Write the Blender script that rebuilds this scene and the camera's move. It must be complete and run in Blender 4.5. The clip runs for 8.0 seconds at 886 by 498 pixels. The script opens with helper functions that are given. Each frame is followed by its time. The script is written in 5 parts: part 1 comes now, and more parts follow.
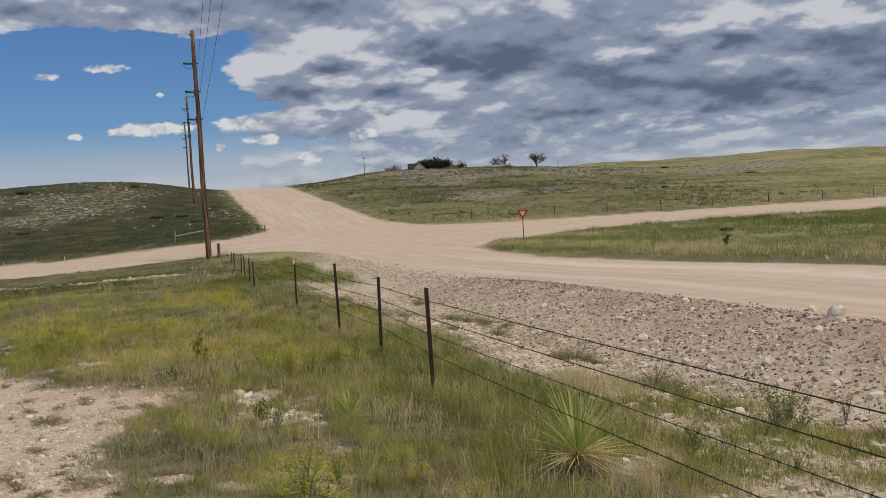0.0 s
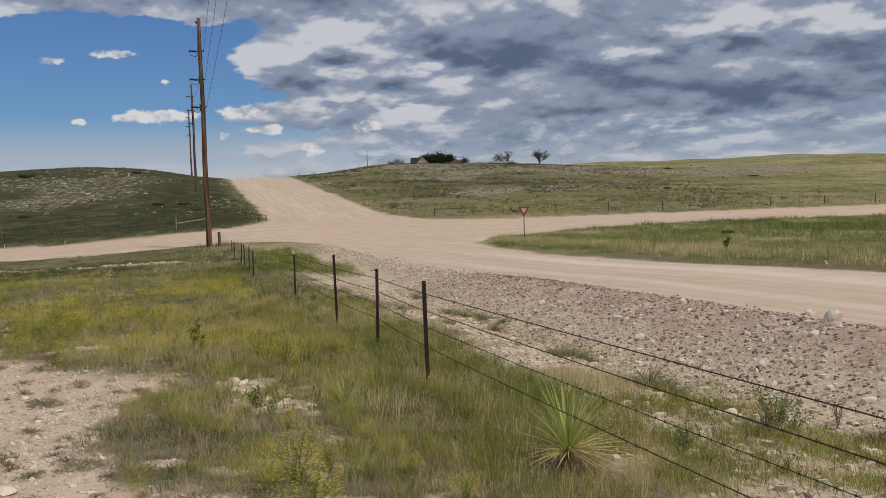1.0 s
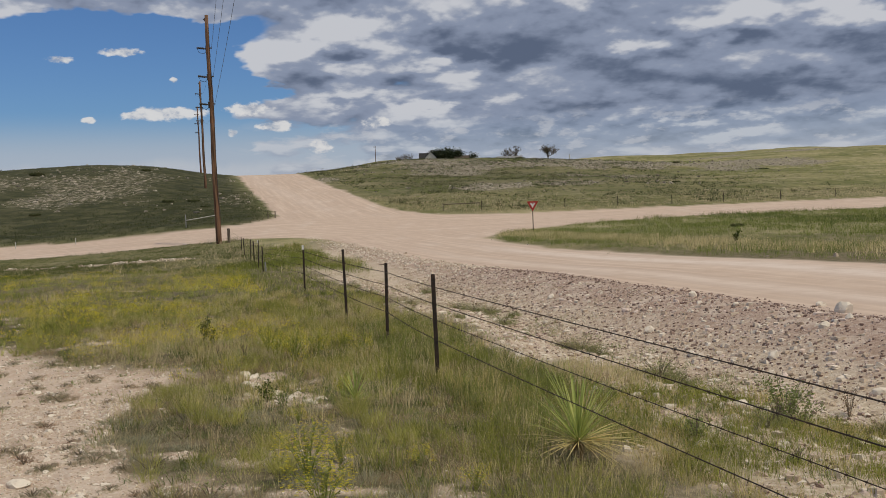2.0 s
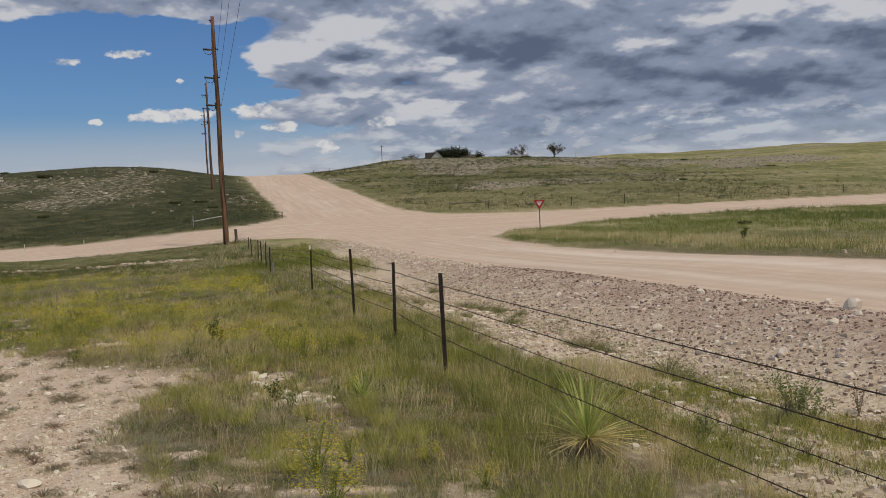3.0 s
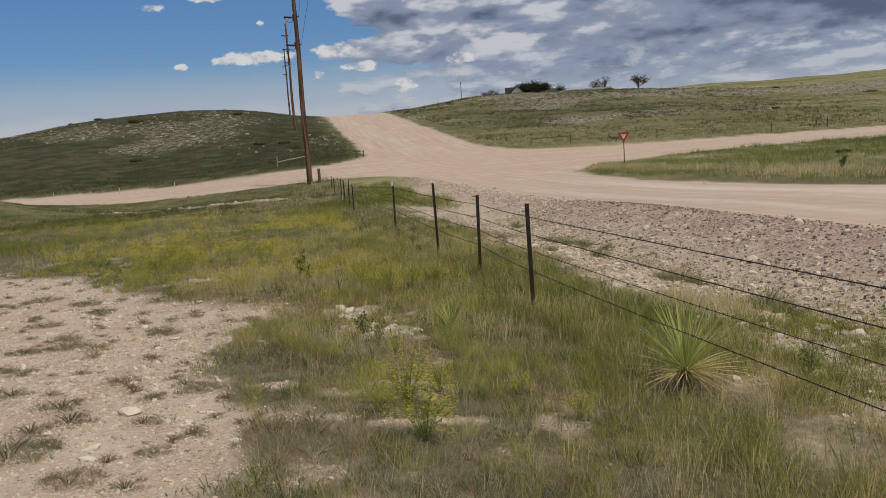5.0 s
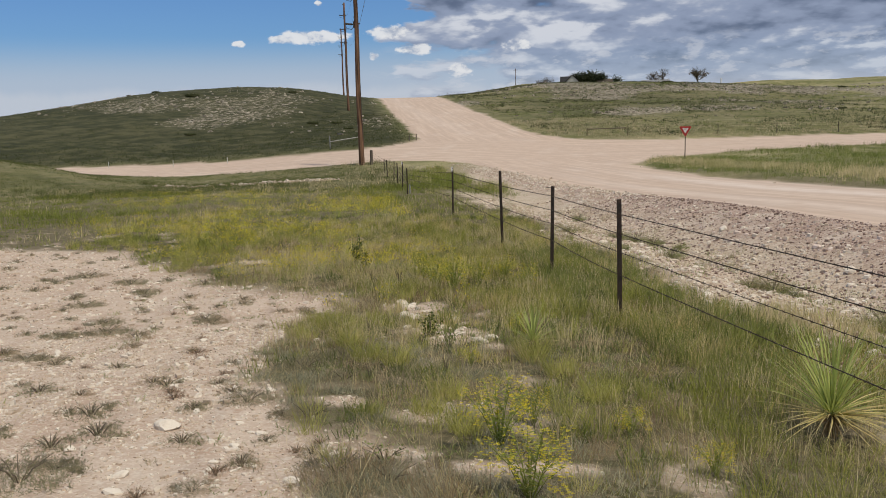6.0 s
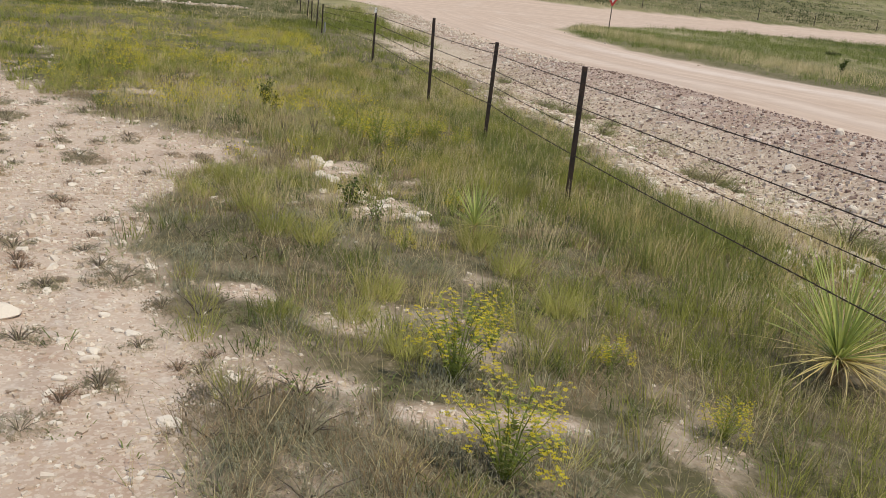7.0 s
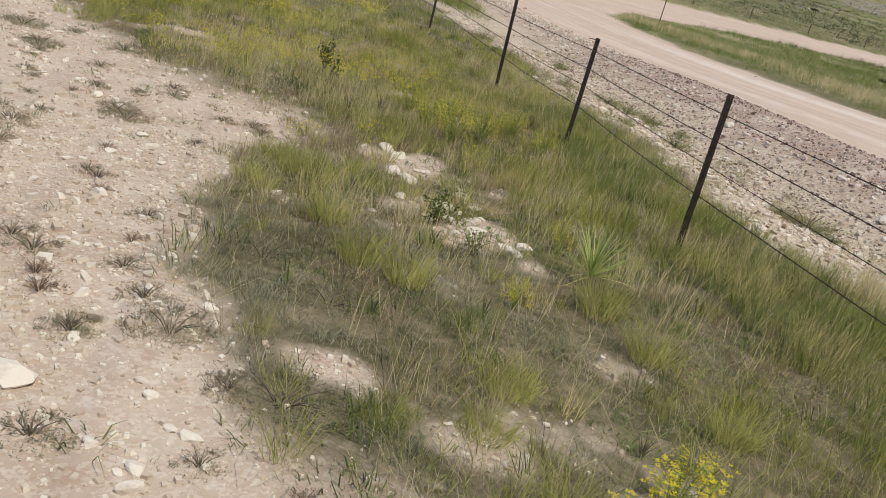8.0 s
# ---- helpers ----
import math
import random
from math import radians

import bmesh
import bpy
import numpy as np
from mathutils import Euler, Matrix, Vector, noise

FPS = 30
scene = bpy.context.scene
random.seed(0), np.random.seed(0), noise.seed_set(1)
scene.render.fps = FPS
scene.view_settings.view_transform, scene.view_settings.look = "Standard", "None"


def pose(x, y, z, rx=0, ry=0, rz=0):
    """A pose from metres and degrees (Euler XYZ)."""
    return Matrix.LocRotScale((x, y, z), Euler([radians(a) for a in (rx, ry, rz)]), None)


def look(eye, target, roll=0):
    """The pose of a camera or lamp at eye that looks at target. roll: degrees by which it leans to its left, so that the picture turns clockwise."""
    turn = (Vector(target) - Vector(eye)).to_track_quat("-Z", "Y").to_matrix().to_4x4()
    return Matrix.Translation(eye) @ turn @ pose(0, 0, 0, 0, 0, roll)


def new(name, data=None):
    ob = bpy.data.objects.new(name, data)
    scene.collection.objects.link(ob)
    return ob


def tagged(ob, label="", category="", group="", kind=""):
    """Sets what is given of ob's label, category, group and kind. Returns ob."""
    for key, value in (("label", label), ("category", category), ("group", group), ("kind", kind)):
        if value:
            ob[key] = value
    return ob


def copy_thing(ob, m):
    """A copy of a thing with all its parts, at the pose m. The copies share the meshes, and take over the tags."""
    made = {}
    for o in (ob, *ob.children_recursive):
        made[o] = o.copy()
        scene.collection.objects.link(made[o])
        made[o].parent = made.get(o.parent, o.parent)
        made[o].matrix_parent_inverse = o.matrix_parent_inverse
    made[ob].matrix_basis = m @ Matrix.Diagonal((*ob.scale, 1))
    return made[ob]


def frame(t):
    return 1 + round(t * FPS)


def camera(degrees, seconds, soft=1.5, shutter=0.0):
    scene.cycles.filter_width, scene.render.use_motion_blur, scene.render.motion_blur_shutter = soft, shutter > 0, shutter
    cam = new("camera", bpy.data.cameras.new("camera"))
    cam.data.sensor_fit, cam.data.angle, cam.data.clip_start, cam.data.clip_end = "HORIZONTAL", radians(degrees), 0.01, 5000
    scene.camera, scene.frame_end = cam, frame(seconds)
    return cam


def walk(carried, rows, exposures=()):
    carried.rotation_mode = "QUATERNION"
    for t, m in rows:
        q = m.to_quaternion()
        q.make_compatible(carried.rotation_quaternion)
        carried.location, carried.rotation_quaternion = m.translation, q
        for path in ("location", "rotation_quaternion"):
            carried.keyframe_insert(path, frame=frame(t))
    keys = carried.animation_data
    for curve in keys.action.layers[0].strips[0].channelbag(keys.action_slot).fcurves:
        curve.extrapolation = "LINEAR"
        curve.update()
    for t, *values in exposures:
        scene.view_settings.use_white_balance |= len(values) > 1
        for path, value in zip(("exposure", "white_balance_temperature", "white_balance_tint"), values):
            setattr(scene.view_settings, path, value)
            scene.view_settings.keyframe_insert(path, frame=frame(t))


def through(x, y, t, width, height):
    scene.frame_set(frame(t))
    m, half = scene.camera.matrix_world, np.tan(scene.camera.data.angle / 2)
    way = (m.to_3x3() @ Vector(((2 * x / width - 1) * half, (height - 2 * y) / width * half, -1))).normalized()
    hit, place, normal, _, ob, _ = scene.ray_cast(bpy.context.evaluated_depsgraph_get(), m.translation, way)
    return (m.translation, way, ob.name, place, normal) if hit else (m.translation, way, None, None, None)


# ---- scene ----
# ================= camera =================
cam = camera(55.7, 8.0, soft=0.6)
PATH = [
    (0, (0.031, -0.028, 1.504), (0.029, 1.969, 1.394), -3.3),
    (0.5, (0.041, -0.034, 1.487), (0.035, 1.963, 1.367), -3.0),
    (1, (0.056, -0.053, 1.488), (0.052, 1.943, 1.366), -1.7),
    (1.5, (0.057, -0.061, 1.471), (0.043, 1.934, 1.342), -1.8),
    (3, (0.05, -0.069, 1.456), (0.008, 1.926, 1.323), -2.5),
    (3.5, (0.05, -0.078, 1.448), (-0.036, 1.915, 1.306), -2.5),
    (4, (0.066, -0.095, 1.437), (-0.182, 1.879, 1.231), -2.8),
    (4.5, (0.115, -0.045, 1.389), (-0.131, 1.925, 1.151), -3.2),
    (4.7, (0.095, -0.014, 1.378), (-0.159, 1.952, 1.108), -4.3),
    (5.8, (-0.444, 0.893, 1.342), (-0.678, 2.861, 1.069), -0.5),
    (6, (-0.485, 1.101, 1.334), (-0.834, 3.047, 1.036), -1.5),
    (6.5, (-0.613, 1.595, 1.29), (-0.889, 3.501, 0.749), -1.1),
    (7, (-0.921, 2.298, 1.197), (-1.014, 4.194, 0.567), 5.8),
    (7.5, (-1.285, 2.95, 1.132), (-1.367, 4.822, 0.433), 9.2),
    (8, (-1.7, 3.461, 1.174), (-1.786, 5.33, 0.466), 14.2),
]
walk(cam, [(t, look(eye, target, roll)) for t, eye, target, roll in PATH], [(0.0, -0.75, 6500, 10), (1.5, -0.75, 6500, 10), (3.0, -0.80, 6550, 10), (4.7, -0.83, 6500, 10),
      (5.8, -0.65, 6350, 10), (6.5, -0.42, 6250, 10), (8.0, -0.38, 6050, 9)])

# ================= light =================
SUN_EL, SUN_AZ = 64.0, 128.0  # degrees; azimuth clockwise from +y
sun_dir = Vector((math.sin(radians(SUN_AZ)) * math.cos(radians(SUN_EL)),
                  math.cos(radians(SUN_AZ)) * math.cos(radians(SUN_EL)), math.sin(radians(SUN_EL))))
sun = new("sun", bpy.data.lights.new("sun", "SUN"))
sun.data.energy, sun.data.angle, sun.data.color = 3.95, radians(0.6), (1.0, 0.885, 0.67)
sun.matrix_world = look(sun_dir * 100, (0, 0, 0))


class Nodes:
    """A short way to write node trees."""

    def __init__(self, tree):
        self.tree = tree
        tree.nodes.clear()

    def add(self, kind, _out=0, _set=None, **ins):
        n = self.tree.nodes.new(kind)
        for k, v in (_set or {}).items():
            setattr(n, k, v)
        for k, v in ins.items():
            key = int(k[1:]) if k[0] == "i" and k[1:].isdigit() else k.replace("_", " ")
            self.plug(v, n.inputs[key])
        return n.outputs[_out]

    def plug(self, v, socket):
        if isinstance(v, bpy.types.NodeSocket):
            self.tree.links.new(v, socket)
        elif isinstance(v, (tuple, list)) and socket.type == "RGBA":
            socket.default_value = (*v[:3], 1)
        else:
            socket.default_value = v

    def math(self, op, a, b=0.0, clamp=False):
        return self.add("ShaderNodeMath", _set=dict(operation=op, use_clamp=clamp), i0=a, i1=b)

    def vmath(self, op, a, b=(0, 0, 0), out=0):
        return self.add("ShaderNodeVectorMath", _out=out, _set=dict(operation=op), i0=a, i1=b)

    def mix(self, fac, a, b, blend="MIX"):
        n = self.tree.nodes.new("ShaderNodeMix")
        n.data_type, n.blend_type = "RGBA", blend
        self.plug(fac, n.inputs[0]), self.plug(a, n.inputs[6]), self.plug(b, n.inputs[7])
        return n.outputs[2]

    def ramp(self, fac, a, b, lo=0.0, hi=1.0):
        return self.add("ShaderNodeMapRange", _set=dict(interpolation_type="SMOOTHSTEP"), i0=fac, i1=a, i2=b, i3=lo, i4=hi)

    def noise(self, vec, scale, detail=4.0, rough=0.55, out=0, warp=0.0):
        return self.add("ShaderNodeTexNoise", _out=out, Vector=vec, Scale=scale, Detail=detail, Roughness=rough, Distortion=warp)

    def attr(self, name):
        return self.add("ShaderNodeAttribute", _out=2, _set=dict(attribute_name=name))

    def pos(self):
        return self.add("ShaderNodeNewGeometry")

    def island(self):
        return self.add("ShaderNodeNewGeometry", _out=8)

    def surface(self, color, rough=0.9, bump=None, strength=0.4, dist=0.02, spec=0.2, metal=0.0, through=0.0):
        ins = dict(Base_Color=color, Roughness=rough, Metallic=metal)
        ins["Specular_IOR_Level"] = spec
        if bump is not None:
            ins["Normal"] = self.add("ShaderNodeBump", Strength=strength, Distance=dist, Height=bump)
        sh = self.add("ShaderNodeBsdfPrincipled", **ins)
        if through:
            sh = self.add("ShaderNodeMixShader", i0=through, i1=sh, i2=self.add("ShaderNodeBsdfTranslucent", Color=color))
        self.out(sh)

    def out(self, sh):
        o = self.tree.nodes.new("ShaderNodeOutputMaterial")
        self.tree.links.new(sh, o.inputs[0])


def material(name):
    m = bpy.data.materials.new(name)
    m.use_nodes = True
    return m, Nodes(m.node_tree)


# sky: clear air with a broken cloud deck over the right and top, small cumulus low on the left
world = bpy.data.worlds.new("sky")
scene.world = world
world.use_nodes = True
w = Nodes(world.node_tree)
ray_dir = w.vmath("NORMALIZE", w.add("ShaderNodeTexCoord"))
sky = w.add("ShaderNodeTexSky", _set=dict(sky_type="NISHITA", sun_disc=False, sun_elevation=radians(SUN_EL),
            sun_rotation=radians(SUN_AZ), air_density=1.0, dust_density=0.7, ozone_density=2.0))
xyz = w.tree.nodes.new("ShaderNodeSeparateXYZ")
w.tree.links.new(ray_dir, xyz.inputs[0])
dx, dy, dz = xyz.outputs
el = w.math("MAXIMUM", dz, 0.02)
az = w.math("ARCTAN2", dx, dy)


def sheet(rise):
    """Places on the cloud sheet: lumps shrink and flatten towards the horizon."""
    r = w.math("DIVIDE", 1.0, w.math("ADD", w.math("MAXIMUM", dz, 0.0), 0.25 + rise))
    c = w.tree.nodes.new("ShaderNodeCombineXYZ")
    w.plug(w.math("MULTIPLY", r, w.math("SINE", az)), c.inputs[0])
    w.plug(w.math("MULTIPLY", r, w.math("COSINE", az)), c.inputs[1])
    return c.outputs[0]


deck = sheet(0.0)


def density(rise):
    """Heaped cloud: broad lumps with rounded, cauliflower-like tops."""
    d = deck if not rise else sheet(rise)
    a = w.noise(w.vmath("ADD", d, (7.3, 1.9, 0)), 2.4, 9, 0.53, warp=0.1)
    v = w.add("ShaderNodeTexVoronoi", _set=dict(feature="SMOOTH_F1"), Vector=w.vmath("ADD", d, (2.1, 5.0, 0)), Scale=4.0, Detail=4.0, Roughness=0.5, Smoothness=0.6)
    return w.math("ADD", w.math("MULTIPLY", a, 0.74), w.math("MULTIPLY", w.math("SUBTRACT", 1.0, v), 0.32))


big = w.noise(w.vmath("ADD", deck, (2.6, 4.4, 0)), 1.6, 2, 0.5)
body = density(0.0)
# thick to the right and overhead, open air low on the left
az_r = w.math("ADD", az, w.math("MULTIPLY", w.math("SUBTRACT", w.noise(w.vmath("ADD", deck, (1.7, 3.3, 0)), 2.2, 5, 0.6), 0.5), 0.30))
cover = w.math("ADD", w.ramp(az_r, -0.29, -0.20, 0, 0.42), w.ramp(az, -0.12, 0.06, 0, 0.16))
cover = w.math("MAXIMUM", cover, w.ramp(w.math("ADD", el, w.math("MULTIPLY", w.math("SUBTRACT", az_r, az), 0.40)), 0.186, 0.215, 0, 0.46))
cover = w.math("SUBTRACT", cover, w.math("MULTIPLY", w.ramp(el, 0.105, 0.050, 0, 0.20), w.ramp(az, 0.20, -0.08, 0.25, 1.0)))
cover = w.math("SUBTRACT", cover, w.math("MULTIPLY", w.ramp(az, -0.17, -0.29), w.ramp(el, 0.215, 0.185, 0, 0.30)))
cover = w.math("ADD", cover, w.math("MULTIPLY", w.math("SUBTRACT", big, 0.5), 0.22))
dens = w.math("ADD", body, w.math("SUBTRACT", cover, 0.10))
mask = w.ramp(dens, 0.45, 0.575)
# banks of the deck: (azimuth, height, half width, half height); lumpy sunlit tops, then shaded bases
stir = w.noise(deck, 4.5, 6, 0.6)
stir_b = w.noise(w.vmath("ADD", deck, (5.2, 8.1, 0)), 5.5, 6, 0.6)
az_s = w.math("ADD", az, w.math("MULTIPLY", w.math("SUBTRACT", stir, 0.5), 0.16))
el_s = w.math("ADD", dz, w.math("MULTIPLY", w.math("SUBTRACT", stir_b, 0.5), 0.050))


def banks(rows):
    total = None
    for ba, be, bw, bh in rows:
        qa = w.math("DIVIDE", w.math("SUBTRACT", az_s, ba), bw * 1.5)
        qb = w.math("DIVIDE", w.math("SUBTRACT", el_s, be), bh * 1.6)
        q = w.math("EXPONENT", w.math("MULTIPLY", w.math("ADD", w.math("MULTIPLY", qa, qa), w.math("MULTIPLY", qb, qb)), -1.3))
        total = q if total is None else w.math("MAXIMUM", total, q)
    return total


tops = banks([(-0.462, 0.2145, 0.051, 0.016), (-0.35, 0.2255, 0.101, 0.015), (-0.109, 0.194, 0.067, 0.027), (-0.004, 0.152, 0.051, 0.017), (0.147, 0.214, 0.054, 0.015),
              (0.219, 0.1615, 0.031, 0.011), (0.319, 0.169, 0.067, 0.016), (0.45, 0.171, 0.054, 0.015), (-0.11, 0.117, 0.04, 0.007), (-0.001, 0.105, 0.054, 0.006),
              (0.269, 0.076, 0.04, 0.007), (0.321, 0.059, 0.027, 0.005), (-0.147, 0.1535, 0.04, 0.0135), (-0.221, 0.166, 0.054, 0.0175), (-0.039, 0.202, 0.061, 0.012)])
bases = banks([(0.104, 0.201, 0.088, 0.015), (0.078, 0.140, 0.074, 0.0135), (0.23, 0.124, 0.141, 0.024), (0.439, 0.147, 0.088, 0.020), (-0.13, 0.164, 0.047, 0.006),
               (0.106, 0.176, 0.067, 0.016), (0.184, 0.100, 0.101, 0.0135), (0.339, 0.083, 0.114, 0.009), (0.399, 0.114, 0.108, 0.015)])
relief = w.math("ADD", w.math("MULTIPLY", w.math("SUBTRACT", body, density(0.008)), 1.1), w.math("MULTIPLY", w.math("SUBTRACT", body, density(0.030)), 0.9))
wisp = w.noise(deck, 7.0, 8, 0.58)
lit = w.math("ADD", 0.50, w.math("SUBTRACT", w.math("MULTIPLY", tops, 0.38), w.math("MULTIPLY", bases, 0.36)))
lit = w.math("ADD", lit, w.math("MULTIPLY", relief, w.math("ADD", 1.7, w.math("MULTIPLY", tops, 1.6))))
lit = w.math("ADD", lit, w.math("MULTIPLY", w.math("SUBTRACT", wisp, 0.5), 0.24))
lit = w.math("ADD", lit, w.math("MULTIPLY", w.math("SUBTRACT", stir, 0.5), 0.22))
lit = w.math("ADD", lit, w.ramp(mask, 0.0, 0.9, 0.20, 0.0))
cloud = w.mix(w.ramp(lit, -0.20, 0.50), (0.165, 0.210, 0.318), (0.41, 0.478, 0.64))
cloud = w.mix(w.ramp(lit, 0.48, 1.0), cloud, (0.93, 0.95, 1.01))
# low cumulus: (azimuth slope, height, half width, half height)
puffs = None
for pa, pe, pw, ph in [(-0.323, 0.1005, 0.046, 0.0085), (-0.352, 0.0985, 0.024, 0.0065), (-0.234, 0.105, 0.028, 0.008), (-0.203, 0.0845, 0.020, 0.007), (-0.151, 0.060, 0.017, 0.0095),
                       (-0.430, 0.157, 0.016, 0.0045), (-0.086, 0.0862, 0.020, 0.007), (-0.2515, 0.078, 0.0065, 0.005), (-0.405, 0.093, 0.008, 0.004), (-0.366, 0.166, 0.026, 0.005),
                       (-0.3135, 0.1365, 0.005, 0.004)]:
    a = w.math("DIVIDE", w.math("SUBTRACT", az, pa), pw)
    b = w.math("DIVIDE", w.math("SUBTRACT", dz, pe), ph)
    g = w.math("SUBTRACT", 1.0, w.math("ADD", w.math("MULTIPLY", a, a), w.math("MULTIPLY", b, b)))
    puffs = g if puffs is None else w.math("MAXIMUM", puffs, g)
tuft = w.noise(w.vmath("MULTIPLY", ray_dir, (1, 1, 1.7)), 55.0, 6, 0.6)
puff = w.ramp(w.math("ADD", puffs, w.math("MULTIPLY", w.math("SUBTRACT", tuft, 0.5), 3.6)), 0.0, 0.8)
air = w.mix(1.0, sky, (0.068, 0.098, 0.140), "MULTIPLY")
low = w.ramp(w.noise(w.vmath("ADD", w.vmath("MULTIPLY", deck, (1, .8, 1)), (3.1, 0.7, 0)), 8.0, 7, 0.6), 0.52, 0.64)
low = w.math("MULTIPLY", w.math("MULTIPLY", low, w.ramp(el, 0.100, 0.075)), w.math("MULTIPLY", w.ramp(az, -0.30, -0.10), 0.5))
air = w.mix(w.ramp(el, 0.105, 0.045, 0, 0.85), air, (0.66, 0.745, 0.88))
veil = w.math("ADD", el, w.math("MULTIPLY", w.math("SUBTRACT", w.noise(w.vmath("MULTIPLY", ray_dir, (1, 1, .5)), 14.0, 5, 0.55), 0.5), 0.030))
air = w.mix(w.ramp(veil, 0.050, 0.036, 0, 0.55), air, (0.84, 0.87, 0.93))
col = w.mix(w.math("MULTIPLY", mask, w.ramp(el, 0.03, 0.10, 0.40, 0.97)), air, cloud)
col = w.mix(low, col, (0.88, 0.90, 0.96))
col = w.mix(w.math("MULTIPLY", puff, 0.92), col, w.mix(w.ramp(tuft, .35, .6), (0.62, 0.68, 0.80), (1.15, 1.14, 1.13)))
bg = w.add("ShaderNodeBackground", Color=col, Strength=1.0)
wo = w.tree.nodes.new("ShaderNodeOutputWorld")
w.tree.links.new(bg, wo.inputs[0])

# ================= the lie of the land =================
# U runs across the main road (0 at the fence), P along it; both in metres


def uv(x, y):
    return x + 0.302 * y - 2.82, y - 0.302 * x


def sm(v, a, b):
    t = np.clip((np.asarray(v, float) - a) / (b - a), 0, 1)
    return t * t * (3 - 2 * t)


def vnoise(x, y, seed=0):
    x, y = np.asarray(x, float), np.asarray(y, float)
    i, j = np.floor(x), np.floor(y)
    fx, fy = x - i, y - j
    fx, fy = fx * fx * (3 - 2 * fx), fy * fy * (3 - 2 * fy)

    def h(a, b):
        v = np.sin(a * 127.1 + b * 311.7 + seed * 74.7) * 43758.5453
        return v - np.floor(v)
    return (h(i, j) * (1 - fx) + h(i + 1, j) * fx) * (1 - fy) + (h(i, j + 1) * (1 - fx) + h(i + 1, j + 1) * fx) * fy


def fbm(x, y, scale, octaves=4, seed=0):
    total, amp, norm = 0, 1.0, 0
    for k in range(octaves):
        total = total + amp * vnoise(x / scale * 2 ** k + 17.3 * k, y / scale * 2 ** k - 9.1 * k, seed + k)
        norm += amp
        amp *= 0.5
    return total / norm


PROFILE = [(-60, .6), (-20, .3), (0, 0), (6, -.42), (11, -.85), (17, -1.0), (24, -1.15), (33, -1.55), (43, -1.83), (58, -1.95), (72, -2.1),
           (84, -1.6), (100, -.6), (118, .3), (135, 1.7), (153, 3.0), (185, 5.4), (213, 7.6), (240, 7.9), (300, 6.0), (600, -10), (4600, -60)]


def profile(p):
    """The height along the main road, with its corners rounded off."""
    k, z = zip(*PROFILE)
    r = np.clip(np.abs(p) * 0.06, 0.6, 12)
    return sum(wt * np.interp(p + d * r, k, z) for d, wt in ((-1, .15), (-.5, .2), (0, .3), (.5, .2), (1, .15)))


def road_distance(x, y):
    """Metres to the edge of the two gravel roads, negative on them, the corners of their crossing rounded."""
    U, P = uv(x, y)
    wide = sm(P, 68, 100)  # the road up the hill is broader
    a = np.abs(U - 12.5 - 1.5 * wide) / 1.0446 - 4.5 - 2.8 * wide
    b = np.abs(P - 85.4) / 1.0446 - 6.6
    k = np.where(P < 85.4, np.where(U < 13.2, 8.0, 28.0), 13.0)
    h = np.maximum(k - np.abs(a - b), 0) / k
    return np.minimum(a, b) - h * h * k / 4


def height(x, y):
    x, y = np.asarray(x, float), np.asarray(y, float)
    U, P = uv(x, y)
    z = profile(P)
    road = road_distance(x, y)
    # the side ditch between fence and main road
    z = z - 0.50 * np.exp(-((U - 4.2) / 1.5) ** 2) * sm(P, 52, 25) * sm(P, -30, 0)
    z = z + 0.16 * np.exp(-((U - 7.2) / 1.0) ** 2) * sm(P, 60, 20)
    z = z - 0.28 * sm(U, -3.0, 0.8) * sm(P, 11, 5) * sm(P, -20, -4)
    # the low ground along the left branch and the hill beyond it
    z = z - 1.1 * sm(-U, -6, 22) * sm(P, 40, 70) * sm(P, 130, 95)
    z = z + 3.4 * np.exp(-((x + 72) / 34) ** 2 - ((y - 168) / 40) ** 2) * sm(-U, -8, 14)
    z = z - 3.4 * sm(-x, 84, 150) * sm(y, 100, 160)
    z = z - 5.0 * sm(-U, 2, 40) * sm(P, 215, 320)
    # a swell in the field that hides the left branch further on
    z = z + 2.8 * np.exp(-((x + 44.2) / 10.5) ** 2 - ((y - 50) / 13) ** 2)
    # the long rise on the right with the farm on top
    z = z + 6.2 * sm(U, 18, 60) * sm(P, 170, 300) - 3.4 * sm(U, 80, 140) * sm(P, 150, 260) + 4.0 * sm(U, 140, 230) * sm(P, 150, 260)
    z = z + (7.0 * sm(U, 30, 80) + 1.3 * sm(U, 95, 125) - 2.5 * sm(U, 175, 215) + 2.1 * sm(U, 235, 285)) * sm(P, 296, 364)
    z = z + 11.0 * sm(U, 20, 80) * sm(P, 365, 720)
    # grassy island and verges stand a little proud, the road is crowned
    off = sm(road, 0.0, 1.2)
    z = z + 0.10 * off * sm(P, 20, 40)
    bumps = (fbm(x, y, 9, 3, 3) - .5) * 0.35 * sm(np.hypot(x, y), 14, 60) + (fbm(x, y, 1.3, 3, 5) - .5) * 0.10
    z = z + bumps * off
    z = z + (fbm(x, y, 60, 4, 8) - .5) * 1.6 * sm(P, 110, 200) * sm(road, 0, 25)
    return z


